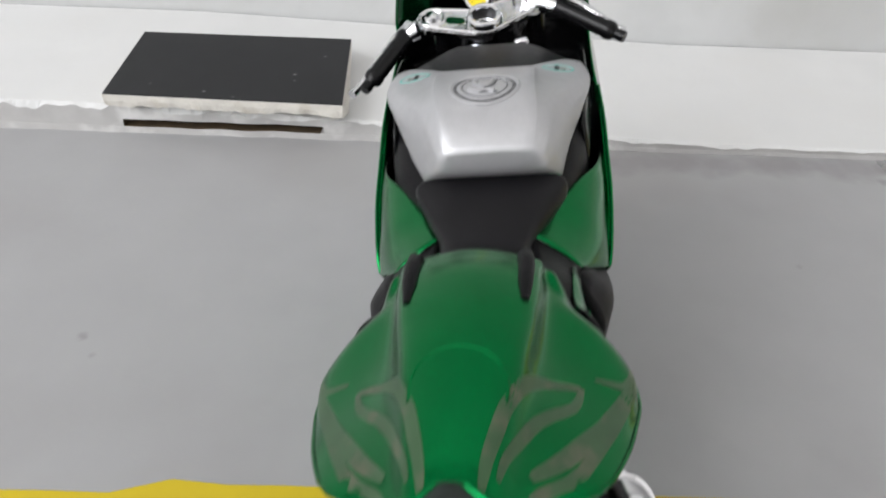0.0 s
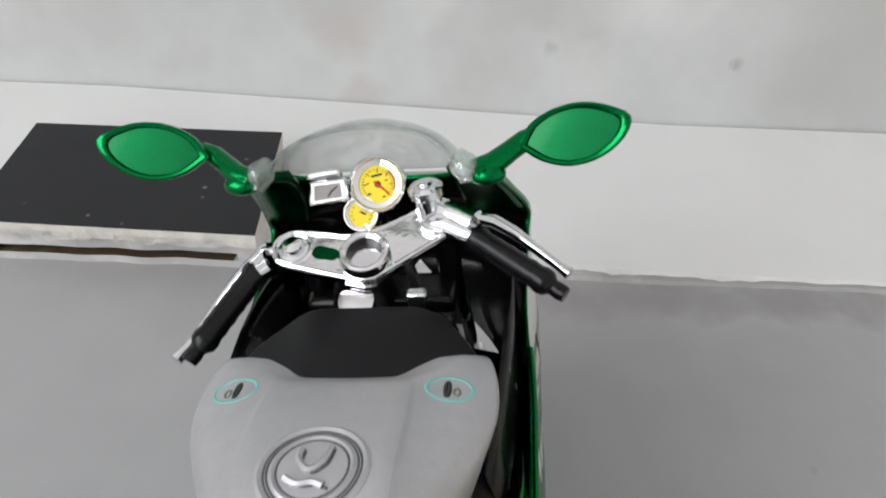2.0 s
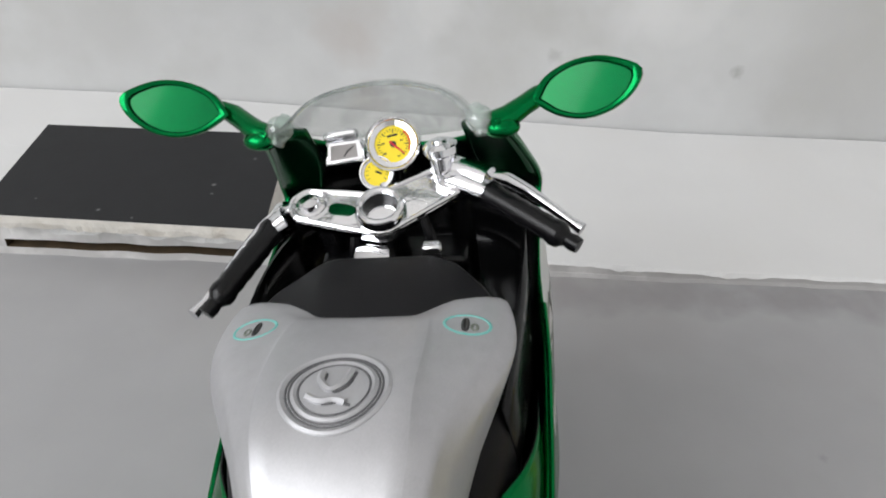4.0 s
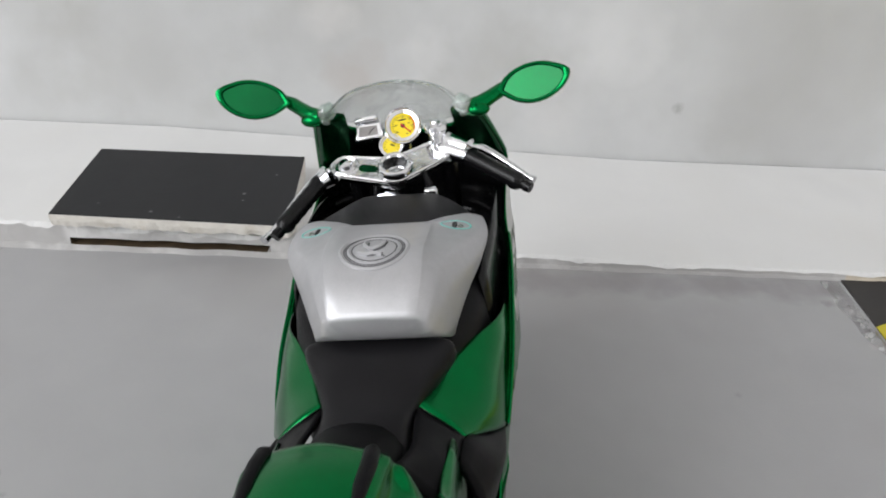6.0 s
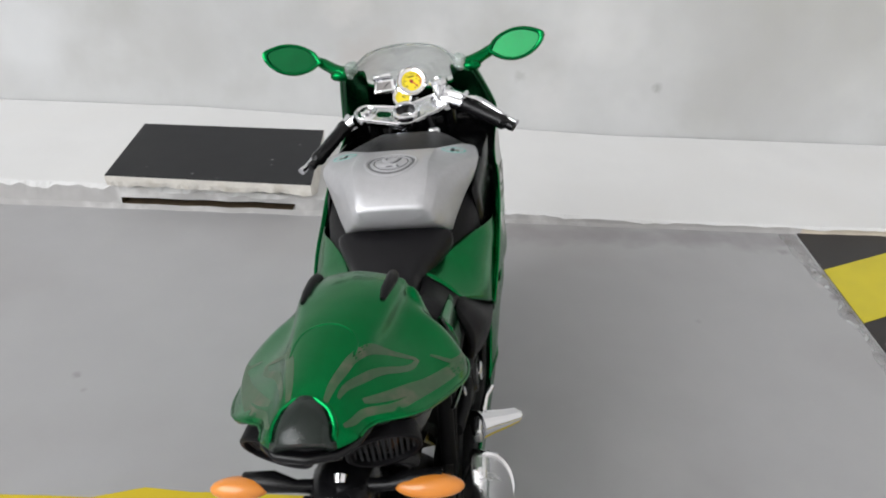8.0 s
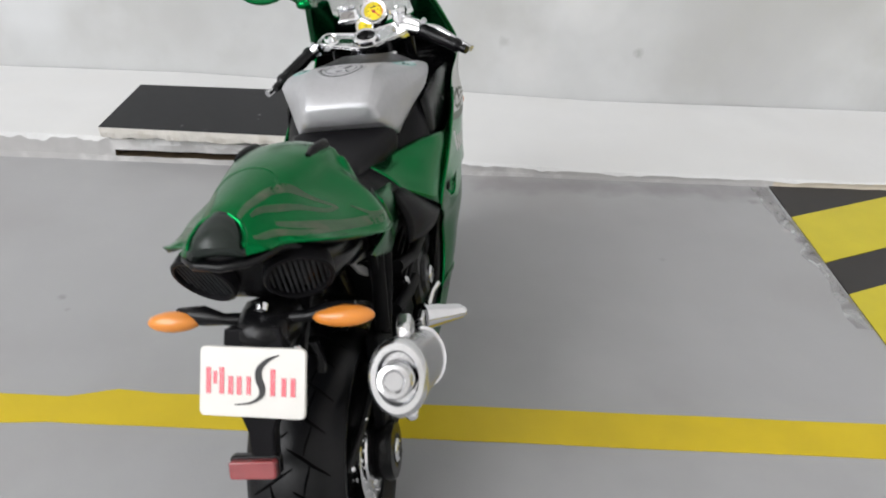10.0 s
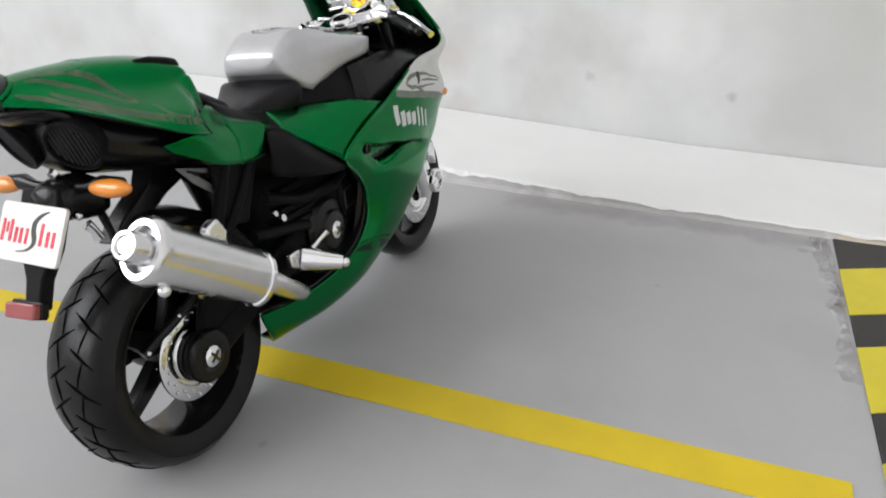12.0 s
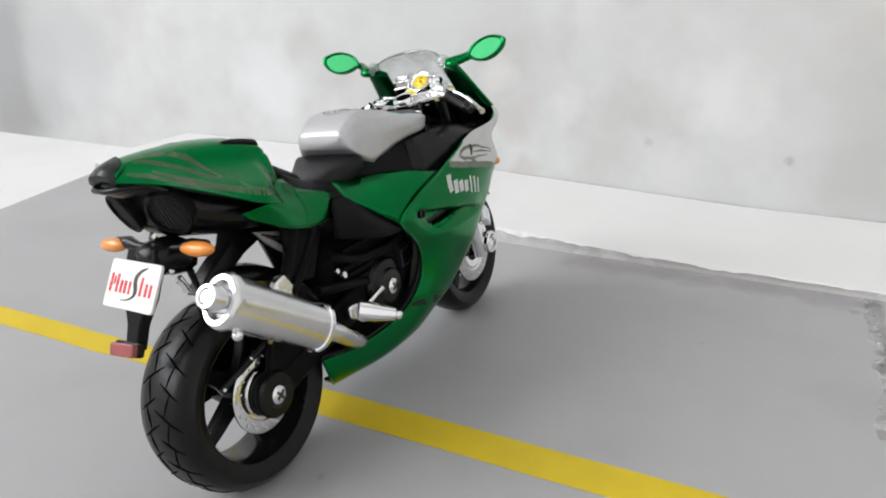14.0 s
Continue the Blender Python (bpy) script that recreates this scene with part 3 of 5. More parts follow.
# pressed edges: the plateau's rim and the tail lip crisp, the widest line softer
crease = tank.data.attributes.new("crease_edge", "FLOAT", "EDGE")
ring_n = 12
for e in tank.data.edges:
    a_, b_ = sorted(e.vertices)
    (ra, ka), (rb, kb) = divmod(a_, ring_n), divmod(b_, ring_n)
    col_ = min(ka, ring_n - ka)
    if ra != rb and ka == kb:
        crease.data[e.index].value = {1: 1.0, 2: 0.8, 3: 0.6, 4: 0.6, 5: 0.6}.get(col_, 0.0)
    elif ra == rb == 1:
        crease.data[e.index].value = 0.85

# frame covers below the tank
COVER = [
    (28.0, [(0, 66.0), (7.0, 66.0), (8.5, 64.0), (9.0, 60.0), (9.0, 56.0), (0, 55.0)]),
    (40.0, [(0, 71.6), (6.4, 71.2), (7.4, 69.0), (10.0, 62.0), (11.0, 53.0), (0, 52.0)]),
    (46.0, [(0, 74.0), (8.4, 73.4), (9.5, 69.0), (13.0, 60.0), (14.0, 53.0), (0, 52.0)]),
    (52.0, [(0, 75.6), (11.0, 75.0), (12.2, 69.0), (15.6, 60.0), (16.0, 52.0), (0, 51.0)]),
    (58.0, [(0, 77.0), (13.6, 76.0), (15.9, 69.6), (17.4, 60.0), (18.0, 52.0), (0, 50.0)]),
    (65.0, [(0, 78.6), (15.2, 77.0), (18.2, 70.6), (18.8, 60.0), (18.4, 53.0), (0, 51.0)]),
    (74.0, [(0, 80.0), (16.0, 77.6), (18.6, 72.0), (18.8, 62.0), (18.4, 54.0), (0, 52.0)]),
    (84.0, [(0, 80.6), (14.0, 78.8), (17.0, 75.0), (17.4, 64.0), (17.0, 58.0), (0, 56.0)]),
    (89.0, [(0, 79.0), (11.0, 77.6), (14.0, 74.0), (14.0, 66.0), (14.0, 60.0), (0, 58.0)]),
]
part("frame_cover", loft([mirrored([(x, y, z) for x, z in h]) for y, h in COVER]), BLACK_SATIN, bike, "dark grey plastic frame cover under the tank", sub=1)

# green side panels
for s, nm in ((1, "side_panel"), (-1, "side_panel")):
    lv = [
        [(7.5, 39.4, 69.9), (9.6, 45.6, 69.2), (12.2, 51.6, 68.8), (15.9, 58, 68.0), (19.2, 64, 66.7), (20.8, 71, 64.8), (21.0, 80, 62.6)],
        [(9.8, 38.0, 69.2), (13.8, 45.2, 67.0), (17.0, 51.6, 65.8), (19.4, 58, 64.4), (20.9, 64, 63.0), (21.6, 70, 61.6), (21.8, 77, 59.8)],
        [(12.8, 37.0, 67.4), (16.8, 43.4, 63.8), (19.4, 49.6, 61.0), (20.7, 55, 58.8), (21.2, 60, 57.4), (21.4, 65, 56.4), (21.5, 71, 55.4)],
        [(14.8, 36.2, 65.8), (17.2, 41.0, 61.8), (19.6, 46, 57.6), (20.4, 49, 55.4), (20.8, 52, 53.2), (20.9, 54, 52.2), (21.0, 58, 51.2)],
    ]
    part(nm, sheet(lv, 5, 4, side=s), [GREEN, BLACK], bike, "green side panel below the seat", mat_step=1, rim_step=1, solid=0.45, inside=(0, 50, 60))
    lw = [
        [(16.6, -4.2, 73.0), (17.6, 4.4, 73.6), (14.6, 12.5, 77.2), (12.6, 21, 72.6), (13.2, 33.4, 68.6)],
        [(16.6, -3.8, 72.8), (17.9, 4, 73.0), (16.6, 11, 72.2), (14.3, 20, 71.4), (13.9, 33.0, 67.6)],
        [(16.6, -3.2, 72.2), (17.5, 5, 70.4), (16.7, 12, 69.0), (14.8, 22, 67.0), (14.6, 30.5, 65.2)],
        [(16.4, -2.6, 71.6), (16.7, 5, 67.6), (16.4, 12, 64.4), (15.2, 20.9, 62.2), (15.0, 29, 62.2)],
    ]
    wing_ = part("tail_wing", sheet(lw, 4, 4, side=s), [GREEN, BLACK], bike, "green lower tail wing", mat_step=1, rim_step=1, inside=(0, 15, 68), solid=0.6)
    fold_ = [[tuple(np.array(p)) for p in catmull([row[2], row[3], row[4]], 4)] for row in lw]
    part("wing_fold", tube([(s * (r_[3][0] - 0.3), r_[3][1], r_[3][2]) for r_ in fold_], [0.4, 0.7, 0.7, 0.4], 10), GREEN, wing_)

# main fairing
FAIR = [
    [(17.0, 98.6, 95.6), (17.4, 103, 94.0), (14.8, 108.4, 89.8), (9.4, 113.4, 85.4), (0, 116.6, 83.0)],
    [(19.8, 107.2, 86.6), (20.2, 109.8, 85.2), (18.6, 114.6, 82.4), (12.0, 123, 79.0), (0, 127.0, 77.0)],
    [(22.4, 115.0, 76.8), (22.5, 117.2, 76.0), (20.8, 120.8, 75.0), (14.0, 128, 72.0), (0, 133.0, 70.0)],
    [(22.2, 113.6, 72.4), (22.4, 116.6, 71.8), (20.8, 121.0, 70.6), (13.8, 127.6, 68.2), (0, 132.8, 65.8)],
    [(21.8, 98.0, 71.0), (22.8, 105.2, 69.4), (21.0, 114.6, 66.8), (13.6, 126.5, 64.0), (0, 132.0, 61.0)],
    [(22.5, 85.0, 67.2), (23.4, 98, 63.6), (22.0, 115, 59.4), (14.0, 126, 56.4), (0, 131.0, 54.0)],
    [(22.5, 75.5, 63.9), (23.4, 95, 57.6), (20.8, 112, 53.2), (14.0, 118, 51.0), (9, 120.0, 50.0)],
    [(22.2, 63.0, 60.2), (23.3, 88, 53.0), (21.2, 106, 48.2), (17.6, 110, 47.0), (16.6, 110.6, 46.6)],
    [(21.0, 51.6, 54.4), (22.6, 75, 48.2), (21.6, 96, 42.6), (18.6, 104, 41.2), (17.6, 104.4, 40.8)],
    [(20.4, 57.0, 48.2), (22.2, 75, 43.0), (21.4, 90, 36.4), (18.2, 97, 35.0), (17.2, 97.4, 34.6)],
    [(19.0, 62.0, 42.0), (21.0, 74, 37.0), (20.0, 84, 30.6), (17.2, 89.4, 29.0), (16.2, 89.8, 28.6)],
    [(18.5, 62.0, 34.6), (20.0, 70, 30.0), (19.0, 77, 25.2), (15.8, 80, 23.0), (14.8, 80.4, 22.6)],
    [(18.0, 56.0, 28.6), (19.0, 62, 24.4), (17.4, 68, 20.8), (14.4, 70, 19.0), (13.4, 70.4, 18.6)],
    [(17.0, 46.0, 25.0), (17.4, 52, 19.4), (15.4, 57, 16.2), (12.0, 59, 14.6), (10.8, 60, 14.2)],
    [(15.6, 30.0, 24.4), (15.6, 37, 17.4), (13.0, 42, 14.6), (9.0, 44, 13.6), (7.0, 45, 13.2)],
    [(14.2, 15.4, 26.4), (13.8, 17.6, 20.0), (11.0, 21, 16.0), (7.0, 24, 14.6), (4.0, 25, 14.2)],
]
VENT = [(65.0, 50.8), (68.4, 47.0), (72.5, 46.9), (77.5, 47.4), (83.0, 48.2), (88.0, 49.0), (82.0, 50.0), (76.0, 50.6), (70.0, 51.0)]
def vent(y, z):
    """Inside the slanting air opening below the maker's print."""
    c = False
    for (y0, z0), (y1, z1) in zip(VENT, VENT[1:] + VENT[:1]):
        if (z0 > z) != (z1 > z) and y < y0 + (z - z0) / (z1 - z0) * (y1 - y0):
            c = not c
    return c
def sculpted(bm, side):
    """Presses the hollow under the brow line into the flank, deepest right below the line."""
    for v_ in bm.verts:
        y, z = v_.co.y / MM, v_.co.z / MM
        ends = float(np.interp(y, (59, 65, 92, 100), (0, 1, 1, 0)))
        dz = z - (54.4 - 0.225 * (y - 64.6))
        h = float(np.interp(y, (60, 66, 97), (9.0, 9.5, 3.0)))
        if -h < dz < -1.1:
            v_.co.x -= side * MM * 1.8 * ends * (1 + dz / h)
        elif -1.1 <= dz < 5:
            rise = 0.7 * (1 - max(dz, 0) / 5)
            v_.co.x += side * MM * ends * (rise + (min(dz, 0) / 1.1) * (rise + 1.8 * (1 - 1.1 / h)))
    return bm
def flank(y, z):
    """Silver paint on the upper flank, green elsewhere; black-lined inside below."""
    return 0 if y > 79.5 and z > 64.2 - 0.235 * (y - 84) and z < 78 - 0.05 * (y - 97) else 2 if z < 69 else 1
for s in (1, -1):
    skin_ = sculpted(sheet(FAIR, 18, 14, keep=lambda y, z: not vent(y, z), side=s, paint=flank), s)
    part("side_fairing", skin_, [SILVER_FLAT, GREEN, GREEN, GREEN, BLACK, GREEN_SHADED, BLACK], bike, "green side fairing with silver upper flank", solid=0.9, inside=(0, 75, 50), mat_step=4, rim_step=1)
    part("inner_panel", sheet([[(17.2, 66, 75), (19.0, 84, 76), (19.8, 98, 74), (19.6, 110, 71)], [(18.4, 66, 64), (20.4, 84, 64), (20.6, 98, 62), (18.6, 111, 60)], [(17.0, 66, 54), (18.0, 84, 50), (18.0, 98, 46), (16.6, 108, 44)]], 3, 3, side=s), BLACK, bike, "black inner fairing panel", solid=0.6)
    inner = [[(18.6, 62, 56), (19.0, 80, 54), (18.0, 106, 50)], [(18.0, 60, 42), (18.4, 80, 42), (17.4, 106, 38)], [(15.0, 56, 26), (15.4, 74, 30), (15.0, 88, 34)]]
    part("vent_lining", sheet(inner, 4, 2, side=s), BLACK, bike, "black lining behind the fairing vent", solid=0.6)

# windscreen
WS = [
    [(-14.0, 99.2, 95.0), (-9.0, 103.2, 98.0), (0, 105.0, 99.0), (9.0, 103.2, 98.0), (14.0, 99.2, 95.0)],
    [(-15.4, 101.4, 94.2), (-9.6, 109.0, 95.2), (0, 112.6, 95.6), (9.6, 109.0, 95.2), (15.4, 101.4, 94.2)],
    [(-16.0, 104.0, 92.8), (-10.0, 112.6, 87.2), (0, 116.6, 84.6), (10.0, 112.6, 87.2), (16.0, 104.0, 92.8)],
]
ws = part("windscreen", sheet(WS, 6, 6), GLASS, bike, "clear plastic windscreen", solid=0.4)
ws.visible_shadow = False
top_ = [catmull(row, 6) for row in WS[:2]]
# added tinted strip: the grey that refraction gives the upper edge, as colour
part("upper_band", sheet([[tuple(a + (b - a) * f + np.array((0, 0.1, 0.25))) for a, b in zip(*top_)] for f in (0.0, 0.10, 0.20)], 1, 1), GLASS_EDGE, ws, "greyish upper strip, the edge's refraction put into its tint", solid=0.2).visible_shadow = False
part("edge", tube(catmull(WS[0], 6), 0.28, 8), GLASS_EDGE, ws, "thick clear upper edge").visible_shadow = False

# return flanges of the fairing on both sides of the instruments
for s in (1, -1):
    part("fairing_flange", sheet([[(16.6, 100.0, 94.8), (13.6, 101.6, 94.4), (11.6, 104.2, 93.0)], [(19.2, 107.8, 86.4), (15.4, 109.0, 85.6), (12.2, 110.6, 84.0)], [(21.7, 115.2, 77.0), (17.6, 114.6, 76.6), (14.4, 114.0, 76.2)]], 4, 4, side=s), GREEN_SHADED, bike, "green fairing return beside the dials, darkened for shade", solid=0.8)

# dark linings that close the gaps inside the fairing
for s in (1, -1):
    part("fairing_filler", sheet([[(13, 52, 60), (13, 75, 62), (13, 98, 62)], [(19.2, 54, 58.0), (20.0, 76, 58.4), (20.2, 97, 61)]], 4, 2, side=s), BLACK, bike, "black lining inside the fairing", solid=0.6)
    edge_ = [lv[0] for lv in FAIR[8:]]
    part("belly_lining", sheet([[(x - 0.8, y + 0.8, z), (x * 0.75, y + 1.0, z + 0.6), (x * 0.35, y + 2, z + 1.4)] for x, y, z in edge_], 3, 3, side=s), BLACK, bike, "black lining inside the belly fairing", solid=0.6)

# engine mass
ENG = [
    (26.0, [(0, 58.0), (8.0, 57.0), (11.0, 50.0), (10.0, 26.0), (0, 24.0)]),
    (46.0, [(0, 56.0), (11.0, 55.0), (13.6, 48.0), (13.0, 22.0), (0, 18.0)]),
    (66.0, [(0, 58.0), (12.0, 57.0), (15.0, 48.0), (13.0, 22.0), (0, 18.0)]),
    (80.0, [(0, 60.0), (12.0, 58.0), (14.0, 48.0), (11.0, 28.0), (0, 26.0)]),
]
part("engine", loft([mirrored([(x, y, z) for x, z in h]) for y, h in ENG]), STOP_BLACK, bike, "black engine block", sub=1)

def wheel(name, c, r, hw, disc_r, label, spokes, spin=0.5):
    w = part(name, lathe([(-hw * 0.78, r * 0.70), (-hw * 0.96, r * 0.80), (-hw, r * 0.87), (-hw * 0.84, r * 0.938), (-hw * 0.5, r * 0.984), (0, r),
                          (hw * 0.5, r * 0.984), (hw * 0.84, r * 0.938), (hw, r * 0.87), (hw * 0.96, r * 0.80), (hw * 0.78, r * 0.70)], c, (1, 0, 0), 72, closed=True), RUBBER, bike, label)
    rim = [(-hw * 0.80, r * 0.735), (-hw * 0.80, r * 0.70), (-hw * 0.5, r * 0.66), (hw * 0.5, r * 0.66), (hw * 0.80, r * 0.70), (hw * 0.80, r * 0.735)]
    part("rim", lathe(rim, c, (1, 0, 0), 56, closed=True), BLACK, w, "glossy black wheel rim")
    part("hub", lathe([(-hw * 0.8, 0.3), (-hw * 0.8, 4.2), (-hw * 0.3, 5.0), (hw * 0.3, 5.0), (hw * 0.8, 4.2), (hw * 0.8, 0.3)], c, (1, 0, 0), 28), BLACK, w)
    for k in range(spokes):
        a = 2 * math.pi * k / spokes + spin
        d, e = Vector((0, math.cos(a), math.sin(a))), Vector((0, -math.sin(a), math.cos(a)))
        o = [c + d * 4 + e * 2.4, c + d * (r * 0.68) + e * 1.5, c + d * (r * 0.68) - e * 1.5, c + d * 4 - e * 2.4]
        part("spoke", slab([p - Vector((1.6, 0, 0)) for p in o], (1, 0, 0), 3.2), BLACK, w, bevel=0.5)
    return w

wr = wheel("rear_wheel", R_AXLE, R_TYRE, 9.0, 13.0, "wide black rubber rear tyre with cut tread", 5, -1.35)
wf = wheel("front_wheel", F_AXLE, F_TYRE, 6.2, 13.0, "black rubber front tyre", 5)

class Surf:
    """A smooth grid that can be asked for points, outward normals and places."""
    def __init__(self, levels, nu=6, nv=5, side=1):
        rows = [catmull(lv, nu) for lv in levels]
        cols = [catmull([r[k] for r in rows], nv) for k in range(len(rows[0]))]
        self.g = np.array(cols) * np.array([side, 1, 1])
    def at(self, u, v, lift=0.0):
        g = self.g
        a, b = min(max(u, 0), 0.9999) * (g.shape[0] - 1), min(max(v, 0), 0.9999) * (g.shape[1] - 1)
        i, j = int(a), int(b)
        fa, fb = a - i, b - j
        p = (g[i, j] * (1 - fa) + g[i + 1, j] * fa) * (1 - fb) + (g[i, j + 1] * (1 - fa) + g[i + 1, j + 1] * fa) * fb
        n = np.cross(g[i + 1, j] - g[i, j], g[i, j + 1] - g[i, j])
        n = n / (np.linalg.norm(n) + 1e-9)
        if n @ (p - self.inside) < 0:
            n = -n
        return Vector(p + n * lift)
    inside = np.array([0.0, 60.0, 60.0])
    def find(self, y, z):
        d = (self.g[:, :, 1] - y) ** 2 + (self.g[:, :, 2] - z) ** 2
        i, j = np.unravel_index(int(np.argmin(d)), d.shape)
        return i / (self.g.shape[0] - 1), j / (self.g.shape[1] - 1)

def ribbon(surf, uvs, width, lift=0.12, thick=0.10):
    """A printed band that follows a surface: (u, v) stations with a width in mm."""
    bm = bmesh.new()
    pts = [surf.at(u, v, lift) for u, v in uvs]
    rows = []
    for k, p in enumerate(pts):
        d = (pts[min(k + 1, len(pts) - 1)] - pts[max(k - 1, 0)]).normalized()
        n = (surf.at(*uvs[k], lift + 1) - p).normalized()
        s = d.cross(n).normalized() * (width[k] if isinstance(width, list) else width) / 2
        rows.append([p - s, p + s, p + s - n * thick, p - s - n * thick] if thick else [p + s * q for q in (-1, -0.5, 0, 0.5, 1)])
    return loft(rows, bool(thick), bool(thick), bm)

def laid(bm, host, lift):
    """Lays a printed band down on the finished skin of its thing."""
    bpy.context.view_layer.update()
    skin = host.evaluated_get(bpy.context.evaluated_depsgraph_get())
    for v_ in bm.verts:
        hit, place, n, _ = skin.closest_point_on_mesh(v_.co)
        if hit:
            v_.co = place + n * (lift * MM)
    return bm

# silencer
def squeezed(bm, a, d, k=0.77):
    """Makes a turned part oval: narrower from side to side."""
    a, d = V(a), Vector(d).normalized()
    for v_ in bm.verts:
        c = a + d * (v_.co - a).dot(d)
        v_.co.x = c.x + (v_.co.x - c.x) * k
    return bm
EX0, EX1 = Vector((21.0, -19.0, 58.6)), Vector((19.0, 12.0, 38.2))
exd = EX1 - EX0
exl = exd.length
ex = part("silencer", squeezed(lathe([(exl - 1.2, 0.3), (exl - 1.2, 6.0), (2.0, 6.0)], EX0, exd, 48), EX0, exd), ALU, bike, "polished silver silencer")
part("end_cap", squeezed(lathe([(3.8, 0.2), (3.8, 3.5), (3.2, 3.9), (-0.1, 4.2), (-0.5, 4.5), (-0.5, 5.6), (0.1, 6.2), (1.0, 6.5), (2.2, 6.5), (2.7, 6.0)], EX0, exd, 48), EX0, exd), ALU, ex, "bright silver rear cap")
part("front_band", squeezed(lathe([(exl - 2.4, 6.0), (exl - 2.2, 6.5), (exl - 0.9, 6.5), (exl - 0.6, 6.1), (exl + 0.2, 3.4), (exl + 0.2, 0.3)], EX0, exd, 48), EX0, exd), CHROME, ex, "chrome front band")
part("outlet", lathe([(-2.4, 0.05), (-2.4, 1.35), (-4.2, 1.5), (-4.6, 1.9), (-4.5, 2.6), (-3.9, 2.9), (3.6, 3.1)], EX0, exd, 28), ALU, ex, "bright silver exhaust outlet")
part("bore", lathe([(-4.15, 0.05), (-4.15, 1.46), (-3.8, 1.42), (-3.8, 0.05)], EX0, exd, 24), CHROME, ex)
part("hanger", slab([(17.5, -3, 51.0), (17.5, 3.0, 49.6), (17.5, 4.6, 53.0), (17.5, 2.4, 56.4), (17.5, -0.6, 55.6)], (1, 0, 0), 2.6), ALU, ex, "cast silver silencer hanger", bevel=0.6)
part("clamp_lug", ball(EX0 + exd * 0.16 + Vector((1.2, -3.4, -5.6)), 1.2, 1.3, 1.3), CHROME, ex)
part("exhaust_pipe", tube([EX1 - exd * 0.02, (19.4, 16, 35.2), (18.8, 21, 31.4), (17.6, 26.5, 27.8), (15.2, 31, 25.4)], [2.9, 2.6, 2.4, 2.2, 2.0], 18), ALU, bike, "silver exhaust link pipe")

# mirrors on stalks
for s in (1, -1):
    m_ = part("mirror", tube([(s * 15.6, 100.2, 93.8), (s * 18.0, 101.2, 94.4), (s * 20.2, 103.2, 95.0), (s * 22.2, 104.8, 95.6), (s * 24.2, 105.6, 96.4)], [1.9, 1.7, 1.5, 1.5, 1.1], 14), GREEN, bike, "green rear-view mirror on a stalk")
    part("mount", ball((s * 17.2, 100.0, 93.6), 2.6, 1.8, 1.5), GREEN, m_)
    fr = frame_of((s * -0.14, -0.86, 0.48), (0, 0, 1))
    cx = Vector((28.6, 103.0, 97.2)) if s == 1 else Vector((-29.8, 103.0, 97.8))
    out = [(-8.0, -1.8), (-6.4, 1.2), (-3.0, 3.4), (1.0, 4.4), (4.8, 4.1), (8.2, 2.8), (7.6, 0.0), (4.6, -2.7), (0.4, -4.1), (-4.0, -3.7)]
    pts = catmull([(u, v, 0) for u, v in out + out[:1]], 3)[:-1]
    def leaf(k, lift):
        return [on_face(cx, fr, (s * p[0] * k * (0.91 if s == 1 else 0.95), p[1] * k), lift) for p in pts]
    part("head", loft([leaf(0.5, -2.6), leaf(0.86, -1.8), leaf(1.0, -0.2), leaf(0.985, 0.45), leaf(0.92, 0.65), leaf(0.84, 0.5), leaf(0.79, -0.1), leaf(0.78, -0.9)]), GREEN, m_)
    part("glass", loft([leaf(0.80, 0.1), leaf(0.70, -0.2), leaf(0.5, -0.5), leaf(0.25, -0.72), leaf(0.02, -0.78)]), MIRROR_FACE, m_, "glossy green mirror face")

